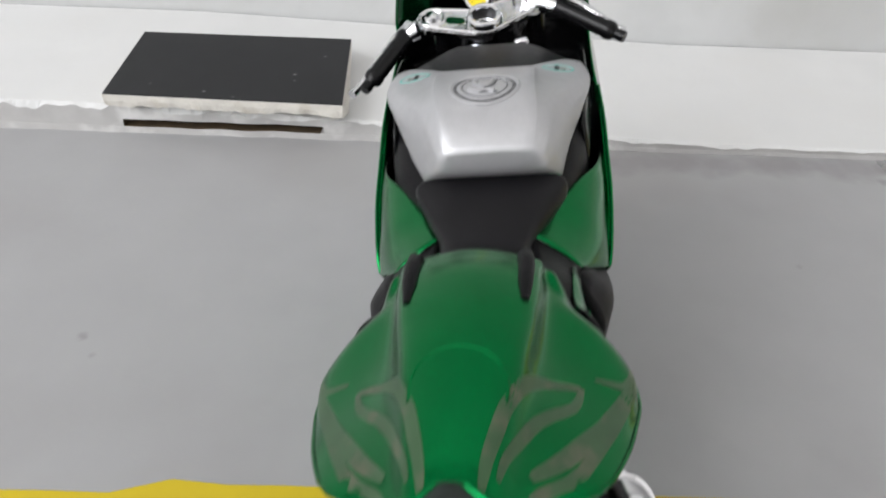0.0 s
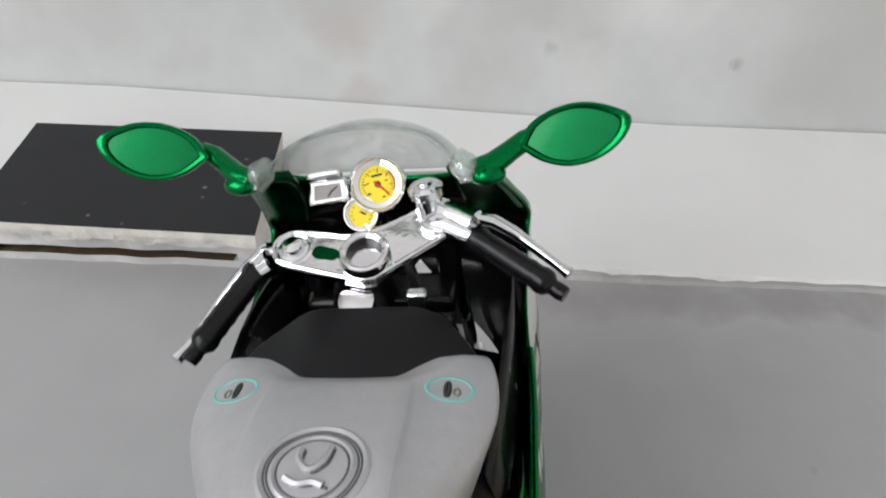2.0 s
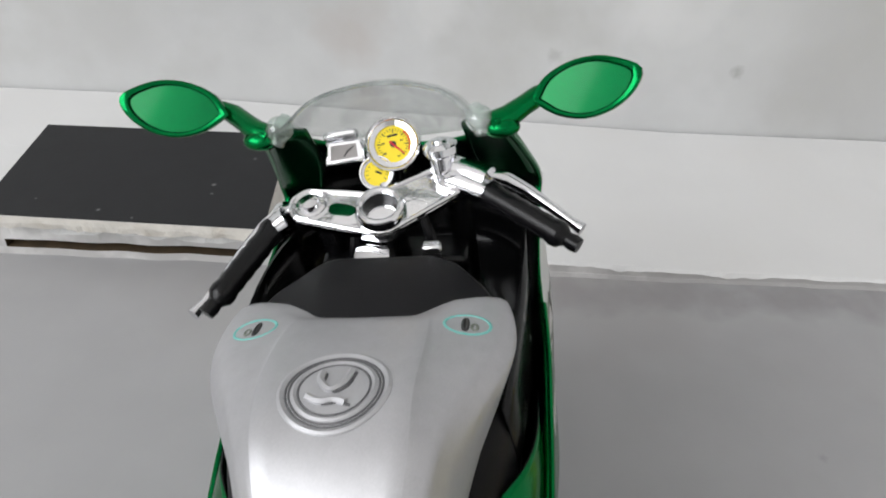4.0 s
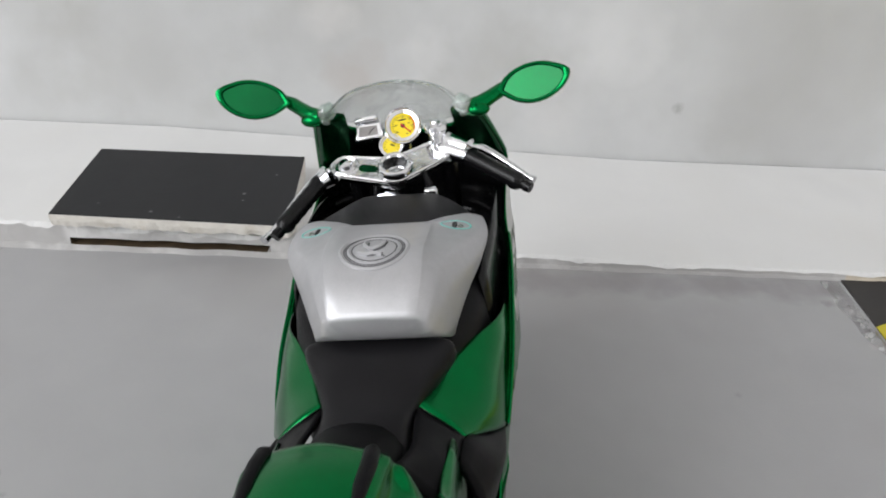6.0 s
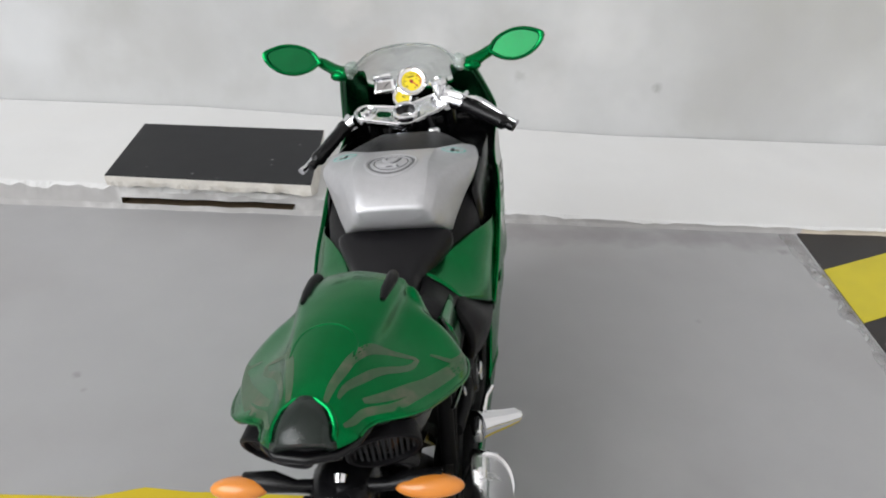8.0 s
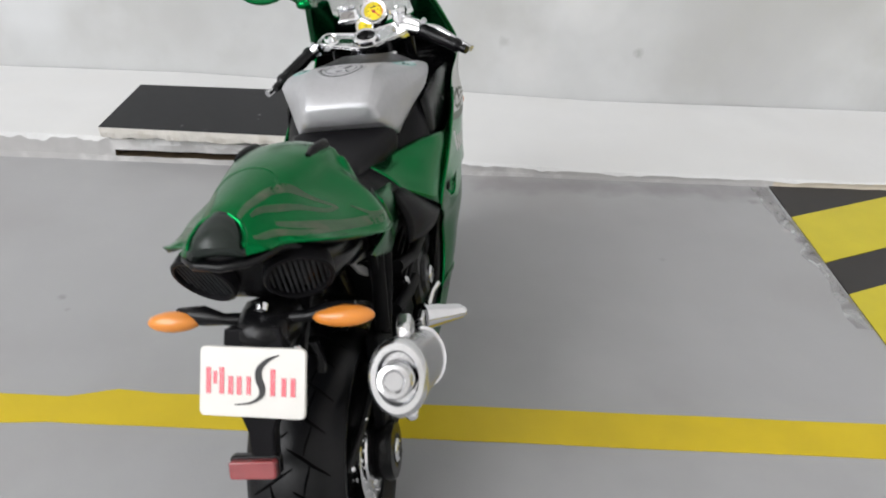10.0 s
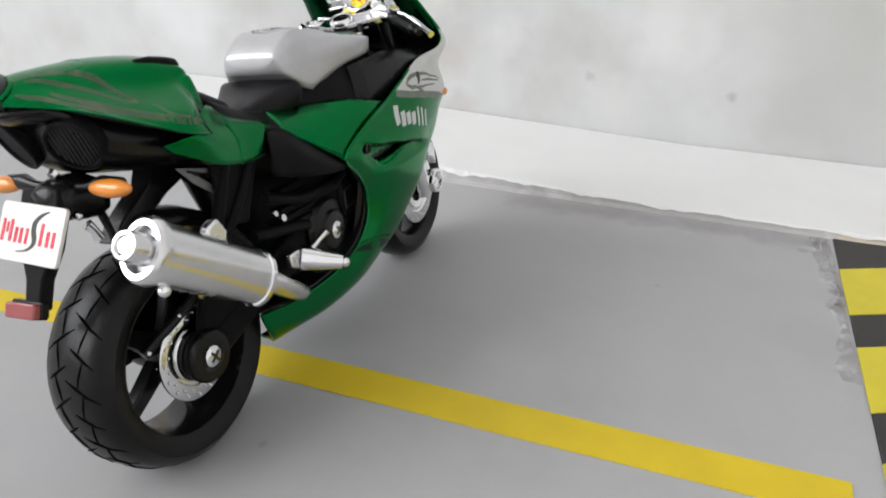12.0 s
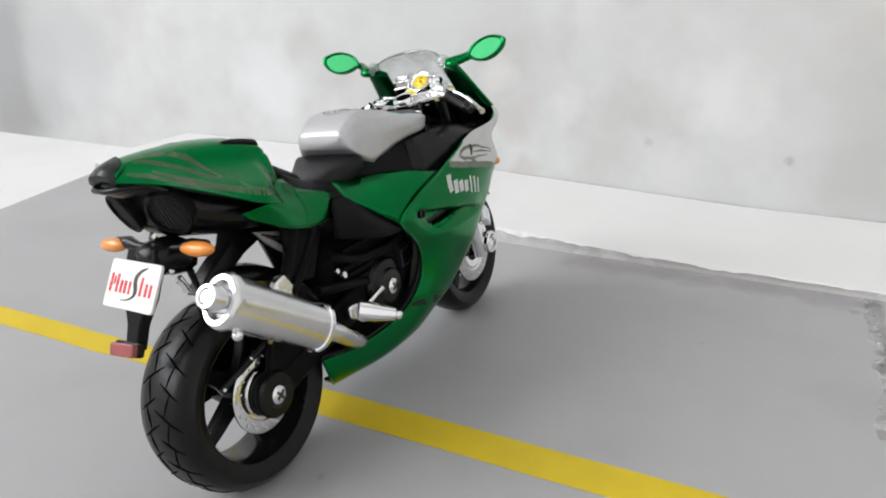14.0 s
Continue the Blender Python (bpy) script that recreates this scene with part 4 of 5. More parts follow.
# tail print, pads, lens and fans
ts = Surf(TAIL_GRID, 12, 12)
ts.inside = np.array([0.0, 0.0, 70.0])
for s in (1, -1):
    pad = part("rubber_pad", tube([(s * 6.3, 4.6, 87.9), (s * 6.4, 8, 87.5), (s * 6.6, 12, 86.6), (s * 6.5, 14.6, 85.9), (s * 6.4, 15.6, 85.2)], [0.5, 0.9, 1.0, 1.0, 0.7], 10), BLACK_SATIN, bike, "black rubber pad on the tail cowl")
    mid = 0.5
    def tuv(a, b):
        """Sideways and lengthwise stations on the cowl, by its main lines."""
        return (mid + s * float(np.interp(a * 6, (0, 1, 2, 3), (0, 1, 3, 4))) / 8, float(np.interp(b * 10, range(11), (0, 0.9, 2.2, 4, 5.75, 7, 8, 9, 10, 11, 12))) / 12)
    # worn scroll strokes: (sideways, lengthwise) stations and a width
    for pts, w in (([(0.135, 0.16), (0.145, 0.235), (0.185, 0.295), (0.235, 0.335), (0.290, 0.367)], 1.7),
                   ([(0.275, 0.215), (0.31, 0.27), (0.34, 0.33), (0.385, 0.45), (0.425, 0.58)], 2.1),
                   ([(0.292, 0.367), (0.288, 0.325), (0.25, 0.28), (0.20, 0.225), (0.19, 0.18)], 1.3),
                   ([(0.265, 0.125), (0.315, 0.155), (0.335, 0.215), (0.365, 0.32), (0.39, 0.38)], 1.3),
                   ([(0.30, 0.40), (0.335, 0.42), (0.365, 0.50)], 1.0)):
        path_ = [(p[0], p[1]) for p in catmull([(a_, b_, 0) for a_, b_ in pts], 5)]
        m_ = len(path_) - 1
        part("scroll_print", laid(ribbon(ts, [tuv(a_, b_) for a_, b_ in path_], [w * (0.25 + 0.75 * math.sin(math.pi * (k + 0.4) / (m_ + 0.8)) ** 0.6) for k in range(m_ + 1)], 0.3, 0.0), tail, 0.02), SCROLL_INK, tail, "worn grey scroll print")
    # edge bead along the lower rim
    part("rim_bead", tube([ts.at(0.5 + s * 0.4999, v, 0.0) for v in [0.10 + 0.035 * k for k in range(18)]], 0.24, 8), GREEN, tail)
    # cooling fan openings
    fc = Vector((s * 7.7, -15.4, 76.6))
    ff = frame_of((s * 0.24, -0.88, -0.42))
    fan = part("tail_fan", lathe([(-2.4, 5.3), (0.4, 5.5), (0.7, 5.2), (0.6, 4.8), (-0.6, 4.6), (-2.4, 4.6)], fc, ff @ Vector((0, 0, 1)), 36, closed=True), BLACK_SATIN, bike, "round louvred fan opening in the tail")
    part("backing", lathe([(-0.9, 0.1), (-0.9, 4.7), (-0.7, 4.7), (-0.7, 0.1)], fc, ff @ Vector((0, 0, 1)), 28), BLACK_SATIN, fan)
    for k in range(11):
        u = -4.25 + 0.85 * k
        h = math.sqrt(max(0.3, 22.2 - u * u))
        part("slat", tube([on_face(fc, ff, (u, -h), -0.2), on_face(fc, ff, (u, h), -0.2)], 0.24, 6), GRILLE, fan)
lens_rows = []
for k in range(9):
    v = 0.004 + 0.0175 * k
    w = (0.29 + 0.17 * max(0, 1 - k / 2.5)) * (1 - 0.25 * k / 8) * math.sqrt(max(0.02, 1 - (k / 8.2) ** 2.4))
    lens_rows.append([ts.at(0.5 + w * q, v, 0.2 + 0.75 * (1 - q * q)) for q in (-1, -0.5, 0, 0.5, 1)])
lens_rows.insert(0, [Vector((p.x * 0.86, p.y + 0.5, p.z - 1.3)) for p in lens_rows[0]])
lens_rows.insert(0, [Vector((p.x * 0.72, p.y + 1.2, p.z - 1.2)) for p in lens_rows[0]])
part("tail_lens", loft(lens_rows, False, False), SMOKE, tail, "smoked tail lamp lens", solid=0.6)
arch = [r[0] for r in lens_rows[4:]] + [r[-1] for r in lens_rows[:3:-1]]
part("lens_rim", tube(arch, [0.2] + [0.42] * (len(arch) - 2) + [0.2], 8), GREEN, tail)
part("cowl_ridge", tube([ts.at(0.5 + 0.125 * math.cos(a), 0.305 + 0.095 * math.sin(a), -0.17) for a in [math.pi * k / 14 for k in range(15)]], 0.30, 8), GREEN, tail)
part("tail_chin", tube([(-7.4, -18.6, 83.7), (-6.1, -21.8, 84.2), (-3.9, -23.8, 84.2), (0, -24.2, 83.9), (3.9, -23.8, 84.2), (6.1, -21.8, 84.2), (7.4, -18.6, 83.7)], [0.4, 0.6, 0.7, 0.7, 0.7, 0.6, 0.4], 10), BLACK, bike, "black chin under the tail lamp")
part("tail_bolt", lathe([(0, 0.2), (0, 1.0), (1.2, 0.9), (1.4, 0.2)], (0.6, -15.5, 71.6), (0, -0.8, -0.5), 14), CHROME, bike, "small chrome bolt")

# seat back stop
part("seat_stop", loft([mirrored(h) for h in (
    [(0, 17.5, 82.6), (4.8, 17.5, 81.4), (7.2, 17.5, 78), (7.0, 17.5, 72), (0, 17.5, 71)],
    [(0, 22.8, 79.6), (3.8, 22.6, 78.8), (6.6, 22.2, 75.2), (8.2, 22, 71), (0, 22, 70)],
    [(0, 28.4, 76.2), (4.4, 28.0, 75.8), (7.6, 26.4, 73.4), (8.6, 25, 69.4), (0, 25, 68)],
    [(0, 34.6, 72.9), (4.6, 34.0, 72.6), (6.6, 32.0, 71.6), (8.6, 28, 68.4), (0, 28, 67)])]), STOP_BLACK, bike, "black seat back stop", sub=1)
for s in (1, -1):
    part("seat_flank", sheet([[(7.2, 21, 76.6), (8.2, 28, 73.0), (7.8, 35, 70.6), (7.4, 40, 69.4)], [(9.6, 20.5, 73.4), (11.2, 27, 71.6), (11.0, 33, 69.6), (11.0, 38, 68.0)], [(13.4, 18.5, 71.2), (14.0, 26, 69.4), (14.3, 32, 67.2), (14.8, 36.4, 65.8)]], 4, 4, side=s), BLACK_SATIN, bike, "dark grey seat flank", solid=0.8)

# airbox cover between tank and steering
AIRBOX = [
    [(-16.0, 77.6, 79.8), (-7.2, 72.6, 81.2), (-4.6, 72.2, 81.9), (5.6, 72.2, 81.9), (8.2, 72.6, 81.2), (17.0, 77.6, 79.8)],
    [(-13.2, 82.0, 80.2), (-7.6, 79.6, 81.6), (-4.9, 79.2, 82.3), (6.2, 79.2, 82.3), (8.9, 79.6, 81.6), (14.6, 82.0, 80.2)],
    [(-9.2, 87.0, 80.2), (-7.6, 87.2, 81.0), (-5.8, 87.3, 81.6), (7.2, 87.3, 81.6), (9.0, 87.2, 81.0), (10.8, 87.0, 80.2)],
    [(-8.8, 88.6, 77.0), (-7.4, 88.9, 77.2), (-5.8, 89.0, 77.4), (7.2, 89.0, 77.4), (8.8, 88.9, 77.2), (10.4, 88.6, 77.0)],
]
part("airbox_cover", loft([row + [(row[-1][0] + 0.8, row[-1][1] + 0.6, 72.0), (row[0][0] - 0.8, row[0][1] + 0.6, 72.0)] for row in AIRBOX]), SEAT_MAT, bike, "angular dark grey airbox cover before the tank", bevel=0.35)

# tank emblem, decals and creases
bpy.context.view_layer.update()
tank_eval = tank.evaluated_get(bpy.context.evaluated_depsgraph_get())
def tank_top(x, y):
    """Height of the tank's skin above a place (mm)."""
    hit, place, _, _ = tank_eval.ray_cast(V((x, y, 120)), Vector((0, 0, -1)))
    return place.z / MM if hit else 80.0
def tank_ring(cx, cy, rx, ry, w, lift, n=40, arcs=((0, 1),)):
    bm = bmesh.new()
    for a0, a1 in arcs:
        path = []
        for k in range(n + 1):
            a = 2 * math.pi * (a0 + (a1 - a0) * k / n)
            x, y = cx + rx * math.cos(a), cy + ry * math.sin(a)
            path.append((x, y, tank_top(x, y) + lift))
        tube(path, w, 6, bm)
    return bm
EMY = 58.6
def tank_stroke(pts, w, lift):
    return tube([(0.6 + x, EMY + y, tank_top(0.6 + x, EMY + y) + lift) for x, y, _ in catmull([(x, y, 0) for x, y in pts], 4)], w, 6)
for r_, w_ in ((5.6, 0.42), (4.2, 0.34)):
    part("emblem_ring", tank_ring(0.6, EMY, r_, r_ * 0.98, w_, -0.14), SILVER, tank, "raised silver ring of the emblem")
for r_ in (5.05, 4.72, 3.74):
    part("emblem_groove", tank_ring(0.6, EMY, r_, r_ * 0.98, 0.15, -0.06), EMBLEM_WASH, tank, "dark wash in the emblem's groove")
for pts_ in ([(-1.7, 2.4), (-1.6, 0.9), (-0.3, -0.4), (1.0, 0.7), (1.4, 2.6)], [(-2.6, -1.3), (-1.2, -2.0), (0.4, -1.8), (1.6, -2.2)]):
    part("emblem_bar", tank_stroke(pts_, 0.46, 0.02), SILVER, tank)
    part("emblem_groove", tank_stroke([(x + 0.5, y - 0.3) for x, y in pts_], 0.17, 0.0), EMBLEM_WASH, tank)
for s in (1, -1):
    part("tank_print", tank_ring(s * 12.9 + 0.2, 72.0, 2.7, 2.0, 0.50, -0.40), TEAL_INK, tank, "teal oval print")
    part("print_mark", tank_ring(s * 12.7 + 0.2, 72.0, 0.25, 1.2, 0.30, -0.14), DARK_INK, tank)
    part("print_mark", tank_ring(s * 13.8 + 0.2, 71.6, 0.35, 0.6, 0.22, -0.10), GREY_INK, tank)

# fairing prints and seams
fs = Surf(FAIR, 30, 20)
fs.inside = np.array([0.0, 75.0, 50.0])
right_fairing = [o for o in bike.children if o.name.startswith("side_fairing")][0]
def fair_band(pts, width):
    return laid(ribbon(fs, [fs.find(y, z) for y, z in pts], width, 0.3, 0.0), right_fairing, 0.025)
for k in range(7):
    y = 78.8 + 3.15 * k
    top, bot = 61.6 - 0.268 * (y - 77.9), 56.2 - 0.255 * (y - 77.4)
    tall = k in (0, 4, 5, 6)
    if not tall:
        top -= 1.7
    w = 2.5 if k < 4 else 1.1
    yy = y if k < 5 else y - 0.5 * (k - 4)
    part("print_bar", fair_band([(yy, bot), (yy, (top + bot) / 2), (yy, top)], w), SILVER_FLAT, right_fairing, "pale silver print bar")
for pts, ws_, ink in (([(87.4, 65.5), (88.6, 66.6), (91.5, 67.2), (97.5, 66.7), (104.0, 64.9), (110.0, 62.8)], (0.6, 1.3, 0.3), GREY_INK),
                      ([(87.4, 65.5), (88.4, 64.8), (90.4, 64.1), (94.0, 63.4), (99.0, 62.9), (105.4, 62.1)], (0.7, 1.2, 0.3), GREY_INK),
                      ([(96.0, 64.9), (100.0, 64.5), (104.5, 63.6), (109.0, 62.4)], (0.3, 0.8, 0.3), GREY_INK),
                      ([(93.6, 62.9), (95.6, 62.0), (98.0, 61.0)], (0.4, 1.1, 0.3), GREY_INK),
                      ([(95.4, 67.6), (95.0, 66.7), (94.7, 65.6), (94.3, 64.2)], (0.9, 2.1, 0.8), DARK_INK)):
    line_ = [(y, z) for y, z, _ in catmull([(y, z, 0) for y, z in pts], 4)]
    part("swirl_print", fair_band(line_, [float(np.interp(k / (len(line_) - 1), (0, 0.4, 1), ws_)) for k in range(len(line_))]), ink, right_fairing, "dark swirl print on the silver flank")
part("band_print", fair_band([(80.6 + 2.4 * k, 64.3 - 0.56 * k) for k in range(13)], 2.0), GREY_INK, right_fairing, "grey print band below the silver flank")
for s in (1, -1):
    f2 = Surf(FAIR, 40, 30, side=s)
    f2.inside = fs.inside
    f_ob = [o for o in bike.children if o.name.startswith("side_fairing")][0 if s == 1 else 1]
    part("fairing_screw", lathe([(-0.8, 0.2), (-0.8, 1.5), (0.1, 1.5), (0.1, 1.1), (-0.4, 0.9), (-0.4, 0.1)], f2.at(*f2.find(61.9, 53.6), 0.1), (s, 0, 0), 20), BLACK, f_ob, "dark screw recess")
    part("vent_floor", loft([[f2.at(*f2.find(y, z), -0.9), f2.at(*f2.find(y, z), -0.9) + Vector((-s * 3.0, 0.4, 1.5))] for y, z in VENT[1:6]], False, False), GREEN, f_ob, "green slope inside the vent", solid=0.4)
    slit = [(48, 28.4), (54, 27.2), (60, 25.8), (66, 24.4), (71, 23.0)]
    # black strip laid on the closed skin, painting the shade inside the gap
    part("belly_seam", ribbon(f2, [f2.find(y, z) for y, z in slit], [0.4, 1.2, 2.0, 2.6, 0.6], 0.10, 0.2), BLACK, f_ob, "black strip painting the dark of the seam above the belly pan")
    part("seam_lip", ribbon(f2, [f2.find(y, z + 1.7) for y, z in slit], 0.8, 0.4, 0.5), GREEN, f_ob)
    # rolled rear edge of the fairing
    part("edge_bead", tube([f2.at(0.0, v, 0.0) for v in [0.30 + 0.02 * k for k in range(29)]], 0.42, 8), GREEN, f_ob)

# lower cover below the green side panel
for s in (1, -1):
    lc = [
        [(14.6, 30.5, 66.8), (15.0, 36, 66.0), (17.2, 43.5, 60.2), (19.8, 53, 52.6)],
        [(17.2, 27.5, 62.0), (19.4, 35, 60.4), (20.4, 43, 56.0), (20.4, 52.4, 51.8)],
        [(17.0, 27.0, 57.0), (19.0, 35, 54.4), (20.0, 44, 52.2), (20.0, 51.6, 51.0)],
    ]
    part("lower_cover", sheet(lc, 4, 3, side=s), BLACK_SATIN, bike, "dark grey lower side cover", solid=1.0)

# engine cases, frame and small mechanical parts
def screw(c, axis, r, owner, label="chrome cross-head screw"):
    sc = part("screw", lathe([(-1.0, 0.2), (-1.0, r), (0.1, r), (0.5, r * 0.8), (0.6, 0.1)], c, axis, 22), CHROME, owner, label)
    fr = frame_of(axis)
    for a in (0.6, 0.6 + math.pi / 2):
        d = Vector((math.cos(a), math.sin(a)))
        part("slot", tube([on_face(c, fr, d * -r * 0.62, 0.5), on_face(c, fr, d * r * 0.62, 0.5)], r * 0.16, 6), DARK_INK, sc)
    return sc
for s in (1, -1):
    cc = part("clutch_cover", lathe([(9, 0.3), (9, 9.0), (13.2, 9.0), (14.4, 8.0), (14.8, 5.6), (15.6, 5.0), (15.8, 3.4), (15.8, 0.2)], (0, 49.3, 35.0), (s, 0, 0), 36), BLACK, bike, "round black engine side cover")
    screw(Vector((s * 16.2, 49.3, 35.0)), (s, 0, 0), 2.4, cc)
    part("case_block", block(min(s * 8, s * 14.8), max(s * 8, s * 14.8), 56, 66, 36, 46), STOP_BLACK, bike, "black engine case block", bevel=1.0)
    part("case_frame", tube([(s * 14.9, 57.5, 38.0), (s * 14.9, 63.5, 38.6), (s * 14.9, 63.5, 43.6), (s * 14.9, 57.5, 43.0), (s * 14.9, 57.5, 38.0)], 0.35, 6), GRILLE, bike, "raised frame on the engine case")
    for k in range(5):
        part("cooling_fin", block(min(s * 6, s * (13.4 - 0.3 * k)), max(s * 6, s * (13.4 - 0.3 * k)), 30 + 1 * k, 46, 41 + 2.3 * k, 42.2 + 2.3 * k), STOP_BLACK, bike, "black cooling fin", bevel=0.3)
    part("swingarm", loft([[(s * 8.8, y, z0), (s * 12.4, y, z0), (s * 12.4, y, z1), (s * 8.8, y, z1)] for y, z0, z1 in ((-6, 23.5, 28.5), (-2, 22.4, 29.8), (4, 23.0, 30.6), (16, 26, 33.4), (30, 29, 38), (42, 30, 42))]), STOP_BLACK, bike, "black swingarm", bevel=0.8)
    if s == 1:
        part("subframe_plate", slab([(11.2, 12.0, 64.6), (11.2, 27.0, 61.0), (11.2, 20.0, 48.4), (11.2, 12.6, 50.0)], (1, 0, 0), 1.6), STOP_BLACK, bike, "broad black subframe plate", bevel=0.5)
        part("subframe_strut", tube([(s * 12.6, 8.0, 48.5), (s * 12.4, 12.4, 56.4), (s * 12.0, 17.0, 64.4)], 1.5, 10), STOP_BLACK, bike, "black subframe strut")
        part("subframe_strut", tube([(s * 12.6, 9.4, 46.6), (s * 12.8, 17.4, 54), (s * 12.6, 24.6, 62.6)], 1.3, 10), STOP_BLACK, bike, "black subframe strut")
        part("frame_tube", tube([(s * 13.4, 26, 52), (s * 14.6, 38, 47.5), (s * 15.2, 52, 46.5), (s * 15.6, 66, 52), (s * 15, 80, 62)], 1.5, 10), STOP_BLACK, bike, "black trellis frame tube")
        part("frame_tube", tube([(s * 13, 20, 44.6), (s * 14, 30, 42.5), (s * 13.8, 40, 40)], 1.4, 10), STOP_BLACK, bike, "black trellis frame tube")
    if s == 1:
        part("engine_bolt", lathe([(0, 0.2), (0, 0.9), (0.8, 0.9), (0.9, 0.2)], (s * 13.6, 30.6, 45.2), (s, 0, 0.3), 12), CHROME, bike, "small chrome bolt")
        part("engine_bolt", lathe([(0, 0.2), (0, 0.7), (0.8, 0.7), (0.9, 0.2)], (s * 13.9, 27.6, 47.4), (s, 0, 0.3), 12), CHROME, bike, "small chrome bolt")
    # foot rest
    br = part("foot_rest", loft([[(s * 15.4, y, z - h), (s * 17.2, y, z - h), (s * 17.2, y, z + h), (s * 15.4, y, z + h)] for y, z, h in ((26.5, 35.8, 1.6), (30, 34.8, 2.6), (34, 33.4, 2.4), (37, 31.6, 1.2))]), ALU, bike, "cast silver foot rest bracket", bevel=0.5)
    part("peg", tube([(s * 16.0, 31.6, 34.4), (s * 17.4, 32.6, 33.9), (s * 21.0, 35.0, 32.6), (s * 24.2, 37.2, 31.6)], [3.3, 3.1, 2.4, 1.9], 18), CHROME, br, "silver foot peg")
    part("peg_tip", ball((s * 24.8, 37.6, 31.3), 1.2, 1.3, 1.3), CHROME, br)
    part("pedal", tube([(s * 17.0, 34.0, 35.0), (s * 18.0, 38.4, 37.0), (s * 19.4, 40.0, 38.6)], [0.8, 0.7, 0.9], 10), ALU, br, "silver pedal")

# rear hub, brake disc, hugger
hubR = part("hub_spindle", lathe([(6, 0.3), (6, 4.9), (9.0, 4.9), (9.3, 5.7), (10.0, 5.9), (10.2, 5.4), (10.9, 5.4), (11.1, 6.0), (12.8, 6.0), (13.5, 5.5), (13.6, 3.4), (13.3, 3.0), (13.3, 0.2)], R_AXLE, (1, 0, 0), 40), BLACK, bike, "black stepped rear hub")
screw(R_AXLE + Vector((13.6, 0, 0)), (1, 0, 0), 2.4, hubR)
def brake_disc(c, x, r0, r1, owner, side=1):
    d = part("brake_disc", lathe([(x, r0), (x, r1), (x + side * 0.5, r1), (x + side * 0.7, r1 - 0.3), (x + side * 0.7, r1 * 0.70), (x + side * 0.2, r1 * 0.66), (x + side * 0.2, r1 * 0.60), (x + side * 0.8, r1 * 0.57), (x + side * 0.5, r0)], c, (1, 0, 0), 56, closed=True), PITTED, owner, "chrome drilled brake disc")
    for k in range(16):
        for q, rr in ((0, 0.80), (0.5, 0.90)):
            a = 2 * math.pi * (k + q) / 16
            p = Vector(c) + Vector((x + side * 0.72, math.cos(a) * r1 * rr, math.sin(a) * r1 * rr))
            part("hole", lathe([(-side * 0.3, 0.05), (side * 0.06, 0.18), (side * 0.16, 0.34), (-side * 0.2, 0.48)], p, (1, 0, 0), 8), PITTED, d)
    return d
brake_disc(R_AXLE, 8.0, 4.2, 10.4, wr)
part("caliper", loft([[(8.0, y, z - 2.4), (11.4, y, z - 2.4), (11.4, y, z + 2.4), (8.0, y, z + 2.4)] for y, z in ((3.6, 36.5), (7.4, 36.8), (11.0, 35.2))]), BLACK, bike, "black rear brake caliper", bevel=0.7)
part("caliper_bolt", ball((11.2, 1.6, 38.6), 0.6, 0.9, 0.9), mat("brass", (0.5, 0.36, 0.1), 0.3, 1.0, var=0.1), bike, "small brass bolt")
part("swingarm_plate", slab([(9.6, -2.0, 30), (9.6, 5.5, 27), (9.6, 14, 32), (9.6, 18.5, 42), (9.6, 15, 48), (9.6, 4.6, 49), (9.6, 2.4, 40)], (1, 0, 0), 2.4), STOP_BLACK, bike, "black swingarm plate", bevel=0.5)
part("sprocket_cover", slab([(-9.8, R_AXLE.y + r_ * math.cos(a_), R_AXLE.z + r_ * math.sin(a_)) for r_, a_ in [(17.0, radians(-8 + 13 * k)) for k in range(15)]] + [(-9.8, -12, 23), (-9.8, 12, 22)], (1, 0, 0), 1.6), STOP_BLACK, bike, "black chain and sprocket cover", bevel=0.4)
part("brake_torque_arm", tube([(6.6, -13.5, 31.5), (8.4, -6.0, 35.0), (9.4, 1.5, 38.2)], [1.1, 1.0, 1.1], 10), BLACK, bike, "black torque arm beside the disc")
for q_ in ((7.4, -12.8, 31.9), (8.9, -4.0, 36.1), (7.2, -11.0, 27.2)):
    part("arm_bolt", ball(q_, 0.8, 0.7, 0.7, u=12, w=8), CHROME, bike, "tiny chrome bolt")
hug = []
for k in range(13):
    a = radians(20 + 5.4 * k)
    p = [(x, R_AXLE.y + (32.4 - abs(x) ** 2 * 0.03) * math.cos(a), R_AXLE.z + (32.4 - abs(x) ** 2 * 0.03) * math.sin(a)) for x in (-8.6, -4.5, 0, 4.5, 8.6)]
    hug.append(p)
part("hugger", loft(hug, False, False), BLACK, bike, "black rear wheel hugger", solid=2.2)
part("shock_absorber", tube([(0, 20, 60), (0, 30, 34)], 3.4, 14), BLACK, bike, "black rear shock absorber")

